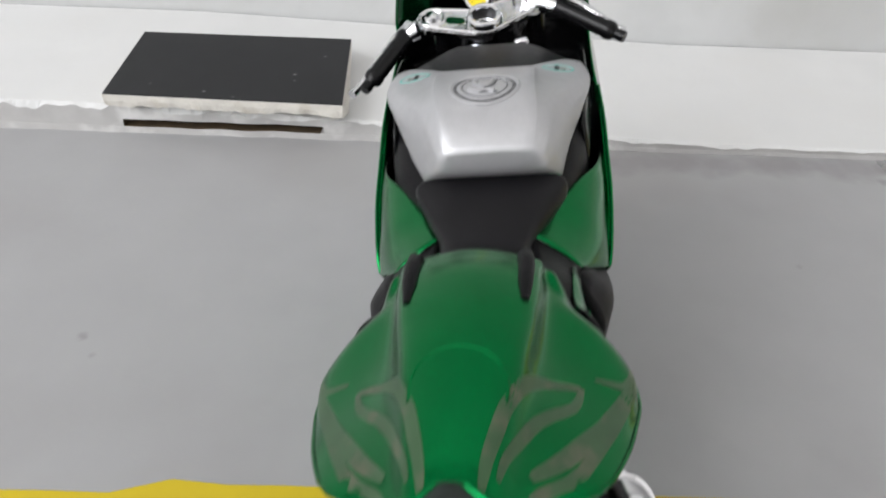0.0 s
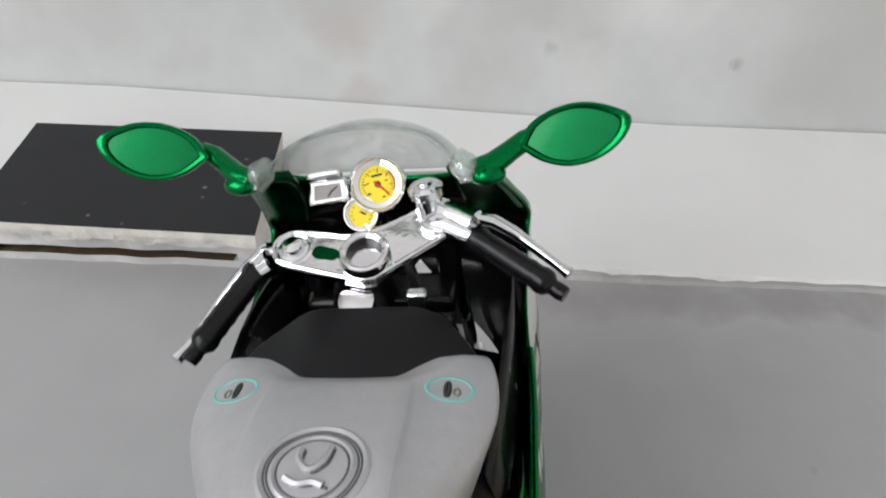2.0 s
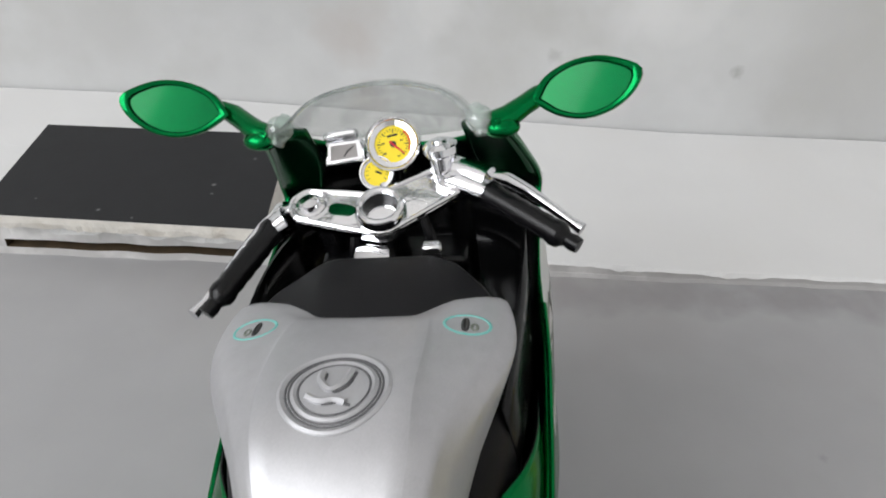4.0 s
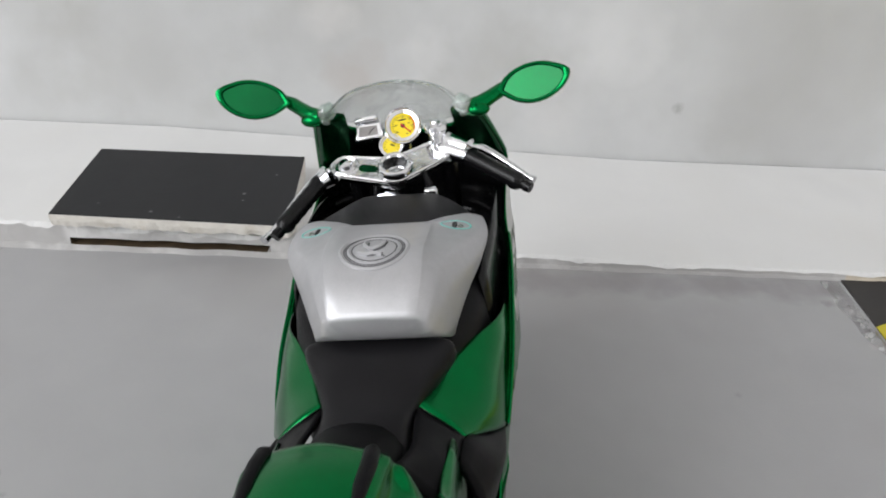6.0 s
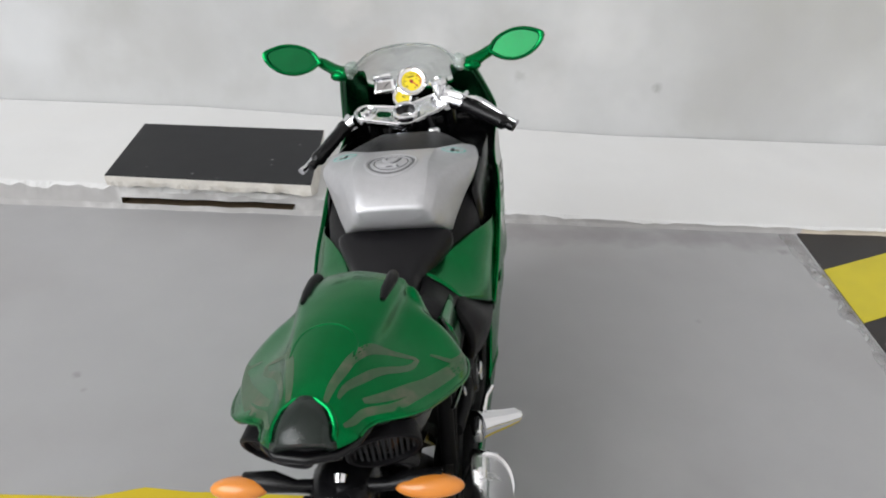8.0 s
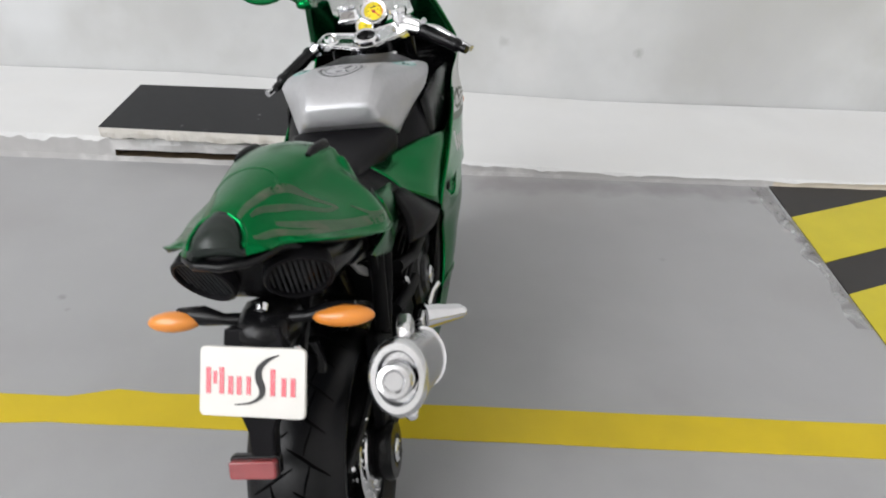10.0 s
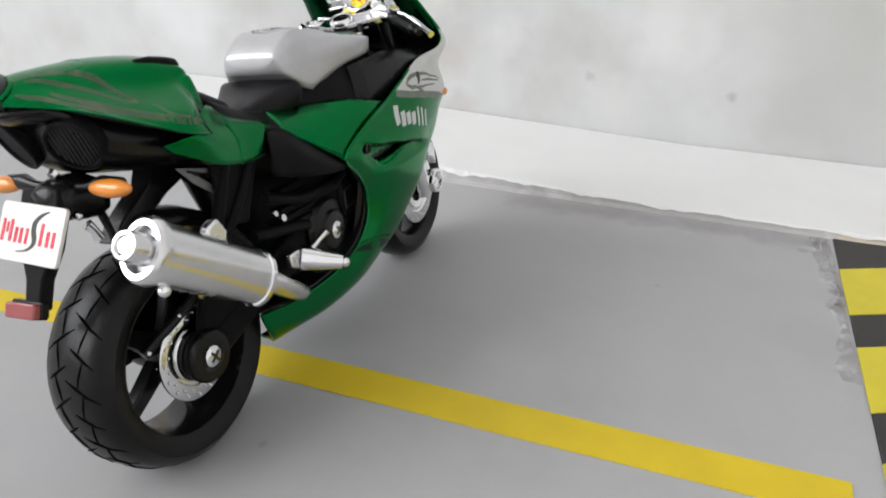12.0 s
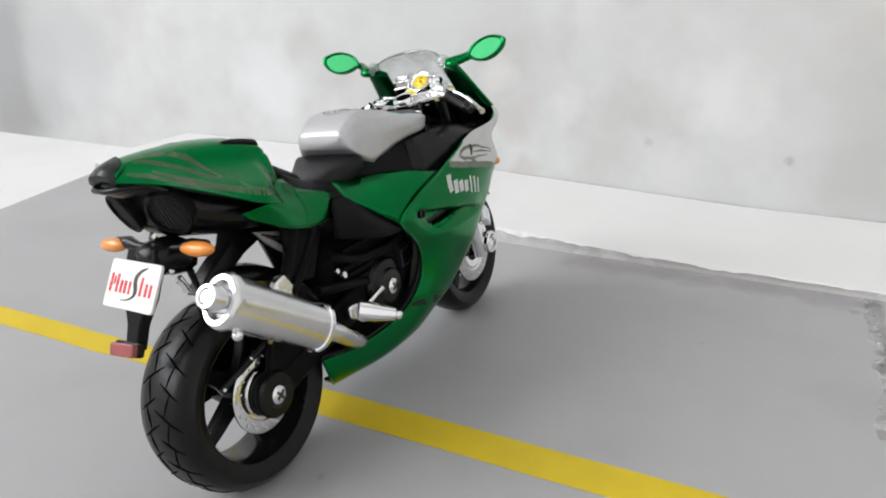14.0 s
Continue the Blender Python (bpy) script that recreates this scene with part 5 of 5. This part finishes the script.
# tread cuts on the rear tyre: long slanting grooves joined by short ones, staggered from side to side
for k in range(24):
    a = 2 * math.pi * k / 24
    for s in (1, -1):
        def tp(h, da, lift):
            q = abs(h)
            rr = R_TYRE * (1 - 0.016 * min(q / 0.5, 1) ** 2 - (0.046 * max(0, (q - 0.5) / 0.34) if q > 0.5 else 0)) + lift
            ang = a + da + (0 if s == 1 else 0.13)
            return R_AXLE + Vector((h * 9.0, rr * math.cos(ang), rr * math.sin(ang)))
        long_ = ((-0.06, -0.02), (0.20, 0.035), (0.48, 0.10), (0.76, 0.165)) if k % 2 else ((0.06, 0.0), (0.26, 0.045), (0.46, 0.092), (0.66, 0.14))
        link = ((0.40, 0.08), (0.36, 0.15), (0.31, 0.21), (0.27, 0.29))
        for pts, w in ((long_, 0.30), (link, 0.22)):
            part("tread_cut", tube([tp(s * h, d, -0.06) for h, d in pts], [w * 0.5, w, w, w * 0.5], 6), GROOVE, wr)

# front end: fork legs, discs, calipers
for s, yt in ((-1, 98.6), (1, 101.8)):
    x = s * 10.0
    leg = part("fork_tube", tube([(x, yt, 83.0), (x, yt + 5.5, 60)], 1.9, 16), BLACK, bike, "black upper fork tube")
    part("fork_lower", tube([(x, yt + 5.3, 61), (x, F_AXLE.y - 4, 38), (x, F_AXLE.y - 0.4, 22)], [2.3, 2.7, 2.7], 16), CAST, leg, "chrome lower fork leg")
    part("axle_boss", lathe([(0, 0.2), (0, 3.9), (s * 3.0, 4.2), (s * 3.5, 3.9), (s * 3.5, 3.1), (s * 2.4, 2.8), (s * 2.2, 1.6), (s * 2.8, 1.2), (s * 2.8, 0.2)], (x + s * 0.8, F_AXLE.y + 2.6, 26.0), (1, 0, 0), 26), CAST, leg)
    part("caliper", loft([[(x - 1.6, y, z - 3.4), (x + 2.0, y, z - 3.4), (x + 2.0, y, z + 3.4), (x - 1.6, y, z + 3.4)] for y, z in ((117.0, 38.0), (120.5, 36.6), (123.6, 33.6))]), CAST, leg, "chrome front brake caliper", bevel=0.8)
    brake_disc(F_AXLE, s * 6.4, 5.0, 12.6, wf, s)
part("front_mudguard", loft([[(x, F_AXLE.y + (26.4 - x * x * 0.03) * math.cos(a), F_AXLE.z + (26.4 - x * x * 0.03) * math.sin(a)) for x in (-7, -3.6, 0, 3.6, 7)] for a in [radians(40 + 9 * k) for k in range(11)]], False, False), BLACK, bike, "black front mudguard", solid=0.8)

# triple clamp and controls
ST = Vector((-0.6, 95.8, 83.4))
CL, CR = Vector((-11.6, 98.0, 82.8)), Vector((9.2, 102.2, 84.2))
CN = Vector((0.04, -0.30, 0.95)).normalized()
def lug(c, r, n=16):
    fr = frame_of(CN, (0, 1, 0))
    return [on_face(c, fr, (r * math.cos(2 * math.pi * k / n), r * math.sin(2 * math.pi * k / n))) for k in range(n)]
def hull2(ptsets):
    fr = frame_of(CN, (0, 1, 0)).transposed()
    pts = [fr @ Vector(p) for ps in ptsets for p in ps]
    flat = sorted((p.x, p.y, p.z) for p in pts)
    def half(seq):
        h = []
        for p in seq:
            while len(h) > 1 and (h[-1][0] - h[-2][0]) * (p[1] - h[-2][1]) - (h[-1][1] - h[-2][1]) * (p[0] - h[-2][0]) <= 0:
                h.pop()
            h.append(p)
        return h[:-1]
    back = fr.transposed()
    zm = sum(p[2] for p in flat) / len(flat)
    return [back @ Vector((p[0], p[1], zm)) for p in half(flat) + half(flat[::-1])]
clamp = part("triple_clamp", slab(hull2([lug(ST, 3.9), lug(CL, 3.2)]), CN * -1, 1.8), CAST, bike, "chrome triple clamp", bevel=0.35)
part("clamp_arm", slab(hull2([lug(ST, 3.9), lug(CR, 3.2)]), CN * -1, 1.8), CAST, clamp, bevel=0.35)
part("stem_nut", lathe([(-2.6, 2.6), (-2.6, 3.7), (1.0, 3.7), (1.5, 3.4), (1.6, 3.0), (1.4, 2.55), (-1.6, 2.4), (-1.6, 0.2)], ST, CN, 32), CAST, clamp, "chrome hollow stem nut")
part("stem_lining", lathe([(-1.5, 2.44), (0.9, 2.60), (0.9, 2.46), (-1.4, 2.26)], ST, CN, 28, closed=True), BLACK, clamp)
part("stem_socket", lathe([(-1.7, 1.9), (-0.7, 1.9), (-0.4, 1.6), (-0.4, 1.0), (-0.9, 0.8), (-0.9, 0.1)], ST, CN, 20), CAST, clamp, "chrome bolt head in the stem nut")
for c in (CL, CR):
    part("fork_cap", lathe([(-0.4, 3.0), (0.9, 3.0), (1.2, 2.6), (0.9, 2.2), (1.0, 1.7), (1.9, 1.3), (2.2, 0.2)], c, CN, 26), CAST, clamp, "chrome fork cap")
for arm_ in (hull2([lug(ST, 3.6), lug(CL, 2.9)]), hull2([lug(ST, 3.6), lug(CR, 2.9)])):
    part("clamp_rib", tube([p + CN * 0.05 for p in arm_ + arm_[:1]], 0.36, 6), CAST, clamp, "raised chrome rib round the clamp")
part("clamp_window", slab(hull2([lug(ST + (CL - ST) * 0.46 + CN * 0.05, 1.0), lug(ST + (CL - ST) * 0.64 + CN * 0.05, 1.1)]), CN, 0.12), GREEN_SHADED, clamp)
part("lower_yoke", block(-12, 11, 97, 104, 70, 73.5), BLACK, bike, "black lower yoke", bevel=1.0)
part("steering_stem", tube([ST - CN * 1.5, (0, 101, 66)], 2.6, 16), BLACK, bike, "black steering stem")
part("key_barrel", block(5.4, 8.2, 90.4, 92.2, 77.6, 80.6), ALU, bike, "chrome ignition barrel", bevel=0.4)
part("cable_guide", tube([(5.4, 95.5, 82.4), (6.8, 93.6, 78), (7.0, 93.2, 72)], 0.8, 8), BLACK, bike, "black cable")
part("cable_guide", tube([(-4.4, 95.0, 82.0), (-5.2, 93.0, 77), (-5.0, 93.2, 71)], 0.8, 8), BLACK, bike, "black cable")
part("horn", lathe([(0, 0.2), (0, 2.4), (1.2, 2.6), (1.4, 1.4), (1.4, 0.2)], (-2.2, 92.4, 77.4), (0, -0.4, 0.9), 20), CHROME, bike, "chrome steering lock cap")

def control(grip0, grip1, lev, root, s):
    g0, g1 = Vector(grip0), Vector(grip1)
    d = (g1 - g0)
    rr = [2.0, 2.1, 1.75] + [1.75 + 0.12 * (k % 2) for k in range(9)] + [2.0, 1.9, 1.1, 1.25, 1.1]
    n = len(rr)
    g = part("grip", tube([g0 + d * (k / (n - 1)) for k in range(n)], rr, 16), BLACK, bike, "black ribbed handlebar grip")
    part("bar_clamp", tube([Vector(root), g0 + d * 0.02], [2.2, 1.7], 14), CHROME, g, "chrome bar clamp")
    part("lever", tube(lev, [1.2, 1.2, 0.95, 0.8, 0.75, 1.0], 10), CHROME, g, "chrome hand lever")
    part("lever_perch", ball(lev[0], 1.7, 1.5, 1.3), CHROME, g)
control((-17.2, 96.4, 80.9), (-25.2, 83.4, 75.4), [(-16.4, 99.6, 81.8), (-19.4, 97.6, 80.0), (-22.6, 94.6, 77.6), (-25.2, 91.2, 75.4), (-27.2, 87.6, 74.0), (-28.4, 85.4, 73.6)], CL + Vector((-3.4, -1.2, -0.9)), -1)
control((14.6, 99.6, 83.4), (27.2, 91.2, 79.3), [(14.0, 103.0, 84.4), (17.2, 103.2, 83.4), (20.4, 102.0, 81.8), (23.6, 100.0, 80.2), (26.6, 98.0, 78.6), (28.0, 97.0, 78.0)], CR, 1)

# instruments
GN = Vector((0.02, -0.74, 0.67)).normalized()
gf = frame_of(GN)
G1, G2 = Vector((0.4, 106.4, 88.4)), Vector((-2.2, 103.8, 85.0))
inst = part("instrument_pod", lathe([(-3.4, 2.2), (-1.8, 4.0), (0.3, 4.4), (0.8, 4.25), (0.95, 3.95), (0.7, 3.7), (0.45, 3.6), (0.30, 2.84), (0.0, 2.78), (-0.1, 0.2)], G1, GN, 40), CAST, bike, "chrome instrument pod with yellow dials")
dial = part("dial", lathe([(-0.05, 2.75), (0.08, 2.75), (0.08, 0.1)], G1, GN, 36), YELLOW_DIAL, inst, "yellow tachometer dial")
for k in range(25):
    a = radians(225 - 11.25 * k)
    r_ = 1.75 if k % 4 == 0 else 2.05
    part("tick", tube([on_face(G1, gf, (r_ * math.cos(a), r_ * math.sin(a)), 0.12), on_face(G1, gf, (2.4 * math.cos(a), 2.4 * math.sin(a)), 0.12)], 0.085 if k % 4 == 0 else 0.05, 5), DARK_INK, dial)
part("red_zone", tube([on_face(G1, gf, (2.52 * math.cos(radians(50 - 6 * k)), 2.52 * math.sin(radians(50 - 6 * k))), 0.12) for k in range(13)], 0.12, 5), RED_INK, dial)
for u_, v_ in ((-1.2, -1.5), (-1.5, 0.1), (1.3, 0.5), (0.9, -1.9)):
    part("dial_mark", tube([on_face(G1, gf, (u_ - 0.22, v_), 0.12), on_face(G1, gf, (u_ + 0.22, v_ + 0.1), 0.12)], 0.09, 5), DARK_INK, dial)
part("needle", tube([on_face(G1, gf, (-0.5, 0.4), 0.16), on_face(G1, gf, (1.7, -1.5), 0.16)], [0.22, 0.1], 6), RED_INK, dial)
part("needle_hub", lathe([(0.08, 0.5), (0.22, 0.45), (0.22, 0.1)], G1, GN, 14), DARK_INK, dial)
part("dial_mark", tube([on_face(G1, gf, (-0.9, 1.2), 0.12), on_face(G1, gf, (0.7, 1.5), 0.12)], 0.16, 5), DARK_INK, dial)
pod2 = part("small_pod", lathe([(-2.4, 1.7), (-1.0, 2.5), (0.3, 2.75), (0.65, 2.62), (0.65, 2.4), (0.28, 2.3), (0.2, 1.98), (0.0, 1.95), (0.0, 0.2)], G2, GN, 32), CAST, inst, "chrome small gauge housing")
part("dial", lathe([(0.02, 1.95), (0.12, 1.95), (0.12, 0.1)], G2, GN, 28), YELLOW_DIAL, pod2, "yellow small dial")
for k in range(11):
    a = radians(215 - 25 * k)
    part("tick", tube([on_face(G2, gf, (1.35 * math.cos(a), 1.35 * math.sin(a)), 0.16), on_face(G2, gf, (1.7 * math.cos(a), 1.7 * math.sin(a)), 0.16)], 0.06, 5), DARK_INK, pod2)
part("needle", tube([on_face(G2, gf, (-0.2, 0.3), 0.18), on_face(G2, gf, (0.7, -0.1), 0.18)], 0.16, 6), DARK_INK, pod2)
DC = Vector((-7.4, 105.6, 88.0))
def tilted(u, v, a=radians(7)):
    return (u * math.cos(a) - v * math.sin(a), u * math.sin(a) + v * math.cos(a))
disp = part("display_box", slab([on_face(DC, gf, tilted(*q), -1.8) for q in ((-2.9, -1.8), (3.4, -2.0), (3.4, 1.7), (-2.4, 2.0))], GN, 2.0), CAST, inst, "chrome display housing", bevel=0.45)
part("screen", slab([on_face(DC, gf, tilted(*q), 0.22) for q in ((-1.9, -1.1), (2.3, -1.2), (2.3, 0.9), (-1.6, 1.1))], GN, 0.08), mat("grey_display", (0.30, 0.28, 0.275), 0.25, var=0.1), disp, "pale grey display", smooth=False)
part("screen_scratch", tube([on_face(DC, gf, tilted(*q), 0.3) for q in ((0.2, -0.9), (0.9, -0.1), (1.9, 0.5))], [0.1, 0.16, 0.1], 5), DARK_INK, disp)
part("visor", slab([on_face(DC, gf, tilted(*q), -0.8) for q in ((-2.5, 2.0), (2.7, 1.8), (2.9, 3.0), (-2.2, 3.2))], GN, 2.2), CAST, disp, "bright visor over the display", bevel=0.4)
part("pod_bracket", tube([G1 - GN * 2.5, (0, 108, 80)], 1.6, 10), CAST, inst)
part("pod_link", tube([G2 - GN * 1.8, ST + Vector((0.4, 5.4, -1.6))], [1.4, 1.2], 10), CAST, inst)
res = part("fluid_reservoir", lathe([(-0.6, 0.2), (-0.6, 2.2), (2.6, 2.2), (2.9, 2.6), (4.0, 2.6), (4.5, 2.0), (4.5, 1.2), (4.9, 1.0), (4.9, 0.2)], CR + Vector((-1.0, 1.4, 1.0)), (-0.1, 0.12, 1), 24), CAST, bike, "chrome brake fluid reservoir")
part("master_cylinder", tube([CR + Vector((0.4, 0.6, 1.2)), CR + Vector((2.8, 0.2, 0.9)), CR + Vector((5.4, -1.2, 0.2))], [2.4, 2.0, 2.3], 12), CAST, res, "chrome master cylinder")
part("outlet_stub", tube([CR + Vector((-0.6, 1.6, 2.0)), CR + Vector((1.8, 0.4, 0.6)), CR + Vector((3.2, -0.6, 0))], 1.1, 10), CAST, res)

# windscreen pegs
screen_ob = [o for o in bike.children if o.name.startswith("windscreen")][0]
for s in (1, -1):
    part("screen_peg", ball((s * 14.2, 100.2, 95.0), 2.0, 2.1, 1.9), MILKY, screen_ob, "clear plastic mounting peg")
    part("screen_peg", tube([(s * 14.6, 98.8, 93.2), (s * 14.2, 100.2, 94.8), (s * 13.6, 102.4, 95.8)], [1.0, 1.3, 0.9], 12), MILKY, screen_ob, "clear plastic mounting peg")

for s in (1,):
    part("front_indicator", ball((s * 21.8, 115.0, 57.6), 0.9, 2.0, 1.2), ORANGE, bike, "small dull orange front indicator")

# plate, its carrier, indicators and reflector
PC = Vector((-1.0, -23.0, 62.1))
pu = Vector((0.9976, -0.049, -0.050)).normalized()
pn = pu.cross(Vector((0.078, 0.505, 0.860))).normalized()
pf = Matrix((pu, pn.cross(pu), pn)).transposed()
CC, cf = Vector((-0.9, -22.6, 61.8)), frame_of((0.0, -0.91, 0.41))
def rounded(w, h, r, n=5):
    out_ = []
    for sx, sy, a0 in ((1, 1, 0), (-1, 1, 90), (-1, -1, 180), (1, -1, 270)):
        for k in range(n + 1):
            a = radians(a0 + 90 * k / n)
            out_.append((sx * (w - r) + r * math.cos(a), sy * (h - r) + r * math.sin(a)))
    return out_
pl = part("licence_plate", slab([on_face(PC, pf, q, -0.4) for q in rounded(8.7, 5.5, 0.9)], pf @ Vector((0, 0, 1)), 0.8), PLATE_WHITE, bike, "white number plate with red print bars", bevel=0.15)
def plate_bar(u0, u1, v0, v1, m, nm="print_bar"):
    part(nm, slab([on_face(PC, pf, q, 0.41) for q in ((u0, v0), (u1, v0), (u1, v1), (u0, v1))], pf @ Vector((0, 0, 1)), 0.07), m, pl, smooth=False)
for u0, u1, v0, v1 in ((-7.6, -6.8, -2.0, 2.2), (-6.4, -5.8, -0.4, 1.6), (-5.4, -4.6, -2.0, 2.2), (-3.9, -3.1, -2.0, 0.9), (-2.5, -1.7, -2.0, 0.9), (-0.9, -0.2, -2.0, 0.9), (3.0, 3.8, -2.0, 2.2), (4.8, 5.6, -2.0, 0.9), (6.3, 7.1, -2.0, 0.9)):
    plate_bar(u0, u1, v0, v1, RED_INK)
sw = catmull([(4.4, 4.4, 0), (2.6, 3.6, 0), (1.2, 2.2, 0), (1.1, 0.6, 0), (1.7, -0.9, 0), (1.4, -2.2, 0), (-0.2, -3.2, 0), (-2.8, -3.6, 0)], 4)
wd = [0.08, 0.14, 0.2, 0.26, 0.3, 0.34, 0.4, 0.45, 0.5, 0.52, 0.54, 0.55, 0.56, 0.56, 0.55, 0.54, 0.52, 0.5, 0.46, 0.42, 0.36, 0.3, 0.26, 0.22, 0.18, 0.14, 0.12, 0.1, 0.06]
rows = []
for k, p in enumerate(sw):
    d = Vector(sw[min(k + 1, len(sw) - 1)]) - Vector(sw[max(k - 1, 0)])
    nn = Vector((-d.y, d.x, 0)).normalized() * wd[k]
    rows.append([on_face(PC, pf, (p[0] + nn.x, p[1] + nn.y), 0.52), on_face(PC, pf, (p[0] - nn.x, p[1] - nn.y), 0.52), on_face(PC, pf, (p[0] - nn.x, p[1] - nn.y), 0.42), on_face(PC, pf, (p[0] + nn.x, p[1] + nn.y), 0.42)])
part("swoosh", loft(rows), DARK_INK, pl, "black curved stroke", smooth=False)
carrier = part("plate_carrier", slab([on_face(CC, cf, q, -3.4) for q in ((-4.6, 8.5), (4.6, 8.5), (5.2, 4.0), (4.4, -2.5), (2.2, -8.5), (2.0, -14.0), (-2.0, -14.0), (-2.2, -8.5), (-4.4, -2.5), (-5.2, 4.0))], cf @ Vector((0, 0, 1)), 2.9), BLACK_SATIN, bike, "dark plate carrier and mudflap", bevel=0.4)
part("reflector", slab([on_face(CC, cf, (q[0] - 1.5, q[1] - 14.2), -0.6) for q in rounded(3.9, 1.5, 0.6)], cf @ Vector((0, 0, 1)), 1.6), RED_LENS, carrier, "dull red rear reflector", bevel=0.3)
part("reflector_housing", slab([on_face(CC, cf, (q[0] - 1.5, q[1] - 14.0), -2.2) for q in rounded(4.2, 1.75, 0.7)], cf @ Vector((0, 0, 1)), 1.8), BLACK, carrier, "black reflector housing", bevel=0.3)
part("carrier_box", loft([mirrored(h) for h in (
    [(0, -21, 69.5), (3.6, -21, 69.2), (4.6, -20.6, 66), (3.6, -20.2, 63.5), (0, -20, 63)],
    [(0, -15, 71), (4.6, -15, 70.4), (5.6, -14.6, 66.5), (4.8, -14, 62), (0, -14, 61)],
    [(0, -7, 70), (5.0, -7, 69.5), (6.0, -6.6, 66), (5.2, -6, 60), (0, -6, 59)])]), BLACK, carrier, sub=1)
for s in (1, -1):
    st = part("indicator", ball((13.2, -15.2, 68.6), 5.1, 1.9, 1.75) if s == 1 else ball((-15.4, -15.0, 68.6), 4.6, 1.9, 1.75), ORANGE, bike, "orange indicator lens on a black stalk")
    part("stalk", tube([(s * 3, -14.4, 68.0), (s * 7, -14.6, 68.4), (s * 10.5, -14.2, 69.0), (s * 15.0, -13.8, 69.1)], [1.2, 1.0, 1.7, 1.2], 12), BLACK, st)
part("carrier_bolt", ball((4.4, -16.6, 63.4), 1.1, 0.9, 0.9), CHROME, carrier)
part("brake_pipe", tube([(6.4, -13, 62.5), (6.8, -12.4, 58.4), (6.2, -11.8, 55)], [0.9, 0.7, 0.9], 8), BLACK, bike, "black brake pipe")

part("mudguard_stay", loft([[(-2.6, y0, z0), (2.6, y0, z0), (2.6, y1, z1), (-2.6, y1, z1)] for y0, z0, y1, z1 in ((5.4, 67.0, 17.0, 64.0), (3.0, 62.6, 13.6, 61.0), (-1.6, 60.2, 8.2, 59.4), (-6.0, 57.4, 4.4, 57.4), (-9.0, 54.0, 2.0, 55.0))]), BLACK, bike, "black mudguard stay", bevel=0.6)
part("inner_fender", slab([(9.6, 4.6, 66.0), (9.6, 15.0, 63.0), (9.6, 13.6, 57.6), (9.6, 8.6, 61.4)], (1, 0, 0), 0.8), FENDER_GREY, bike, "pale grey ribbed inner fender end", bevel=0.2)
fender_ = [o for o in bike.children if o.name.startswith("inner_fender")][0]
for k in range(3):
    part("fender_rib", tube([(10.5, 7.0 + 1.6 * k, 64.6 - 1.0 * k), (10.5, 13.4 + 0.4 * k, 61.8 - 1.2 * k)], 0.3, 6), BLACK, fender_)
part("stay_knob", tube([(1.0, -12.6, 60.0), (1.4, -11.6, 58.2), (1.2, -11.0, 56.6)], [1.2, 0.9, 1.2], 12), CHROME, bike, "small chrome link")

# side stand
part("side_stand", tube([(-10, 44, 19), (-13.5, 40, 11), (-17.6, 35.6, 3.6), (-19.6, 34, 3.2)], [1.3, 1.2, 1.0, 1.0], 10), BLACK, bike, "black side stand")

# crinkled tape along the far edge of the floor
bm = bmesh.new()
prev = None
for k in range(130):
    y = 197 - 0.8 * k
    xr = 143.6 + (199 - y) * 0.055
    w = 5.0 + 4 * noise.noise(Vector((y * 0.09, 1.7, 0)))
    row = []
    for q in range(9):
        t = q / 8
        edge = min(t, 1 - t) * 2
        z = 0.06 + edge * max(0, 0.6 + 2.6 * noise.noise(Vector((y * 0.25, t * 2.6, 4.0))) + 2.2 * noise.noise(Vector((y * 0.7, t * 6.0, 2.0)))) * (0.25 + 0.75 * max(0, 1 - abs(y - 150) / 45))
        row.append(bm.verts.new(V((xr - w * (1 - t) - 0.6, y, z))))
    if prev:
        for q in range(8):
            bm.faces.new((prev[q], prev[q + 1], row[q + 1], row[q]))
    prev = row
tagged(mesh_ob("edge_tape", bm, TAPE_CLEAR), "crinkled clear tape along the edge of the grey floor", "tape")
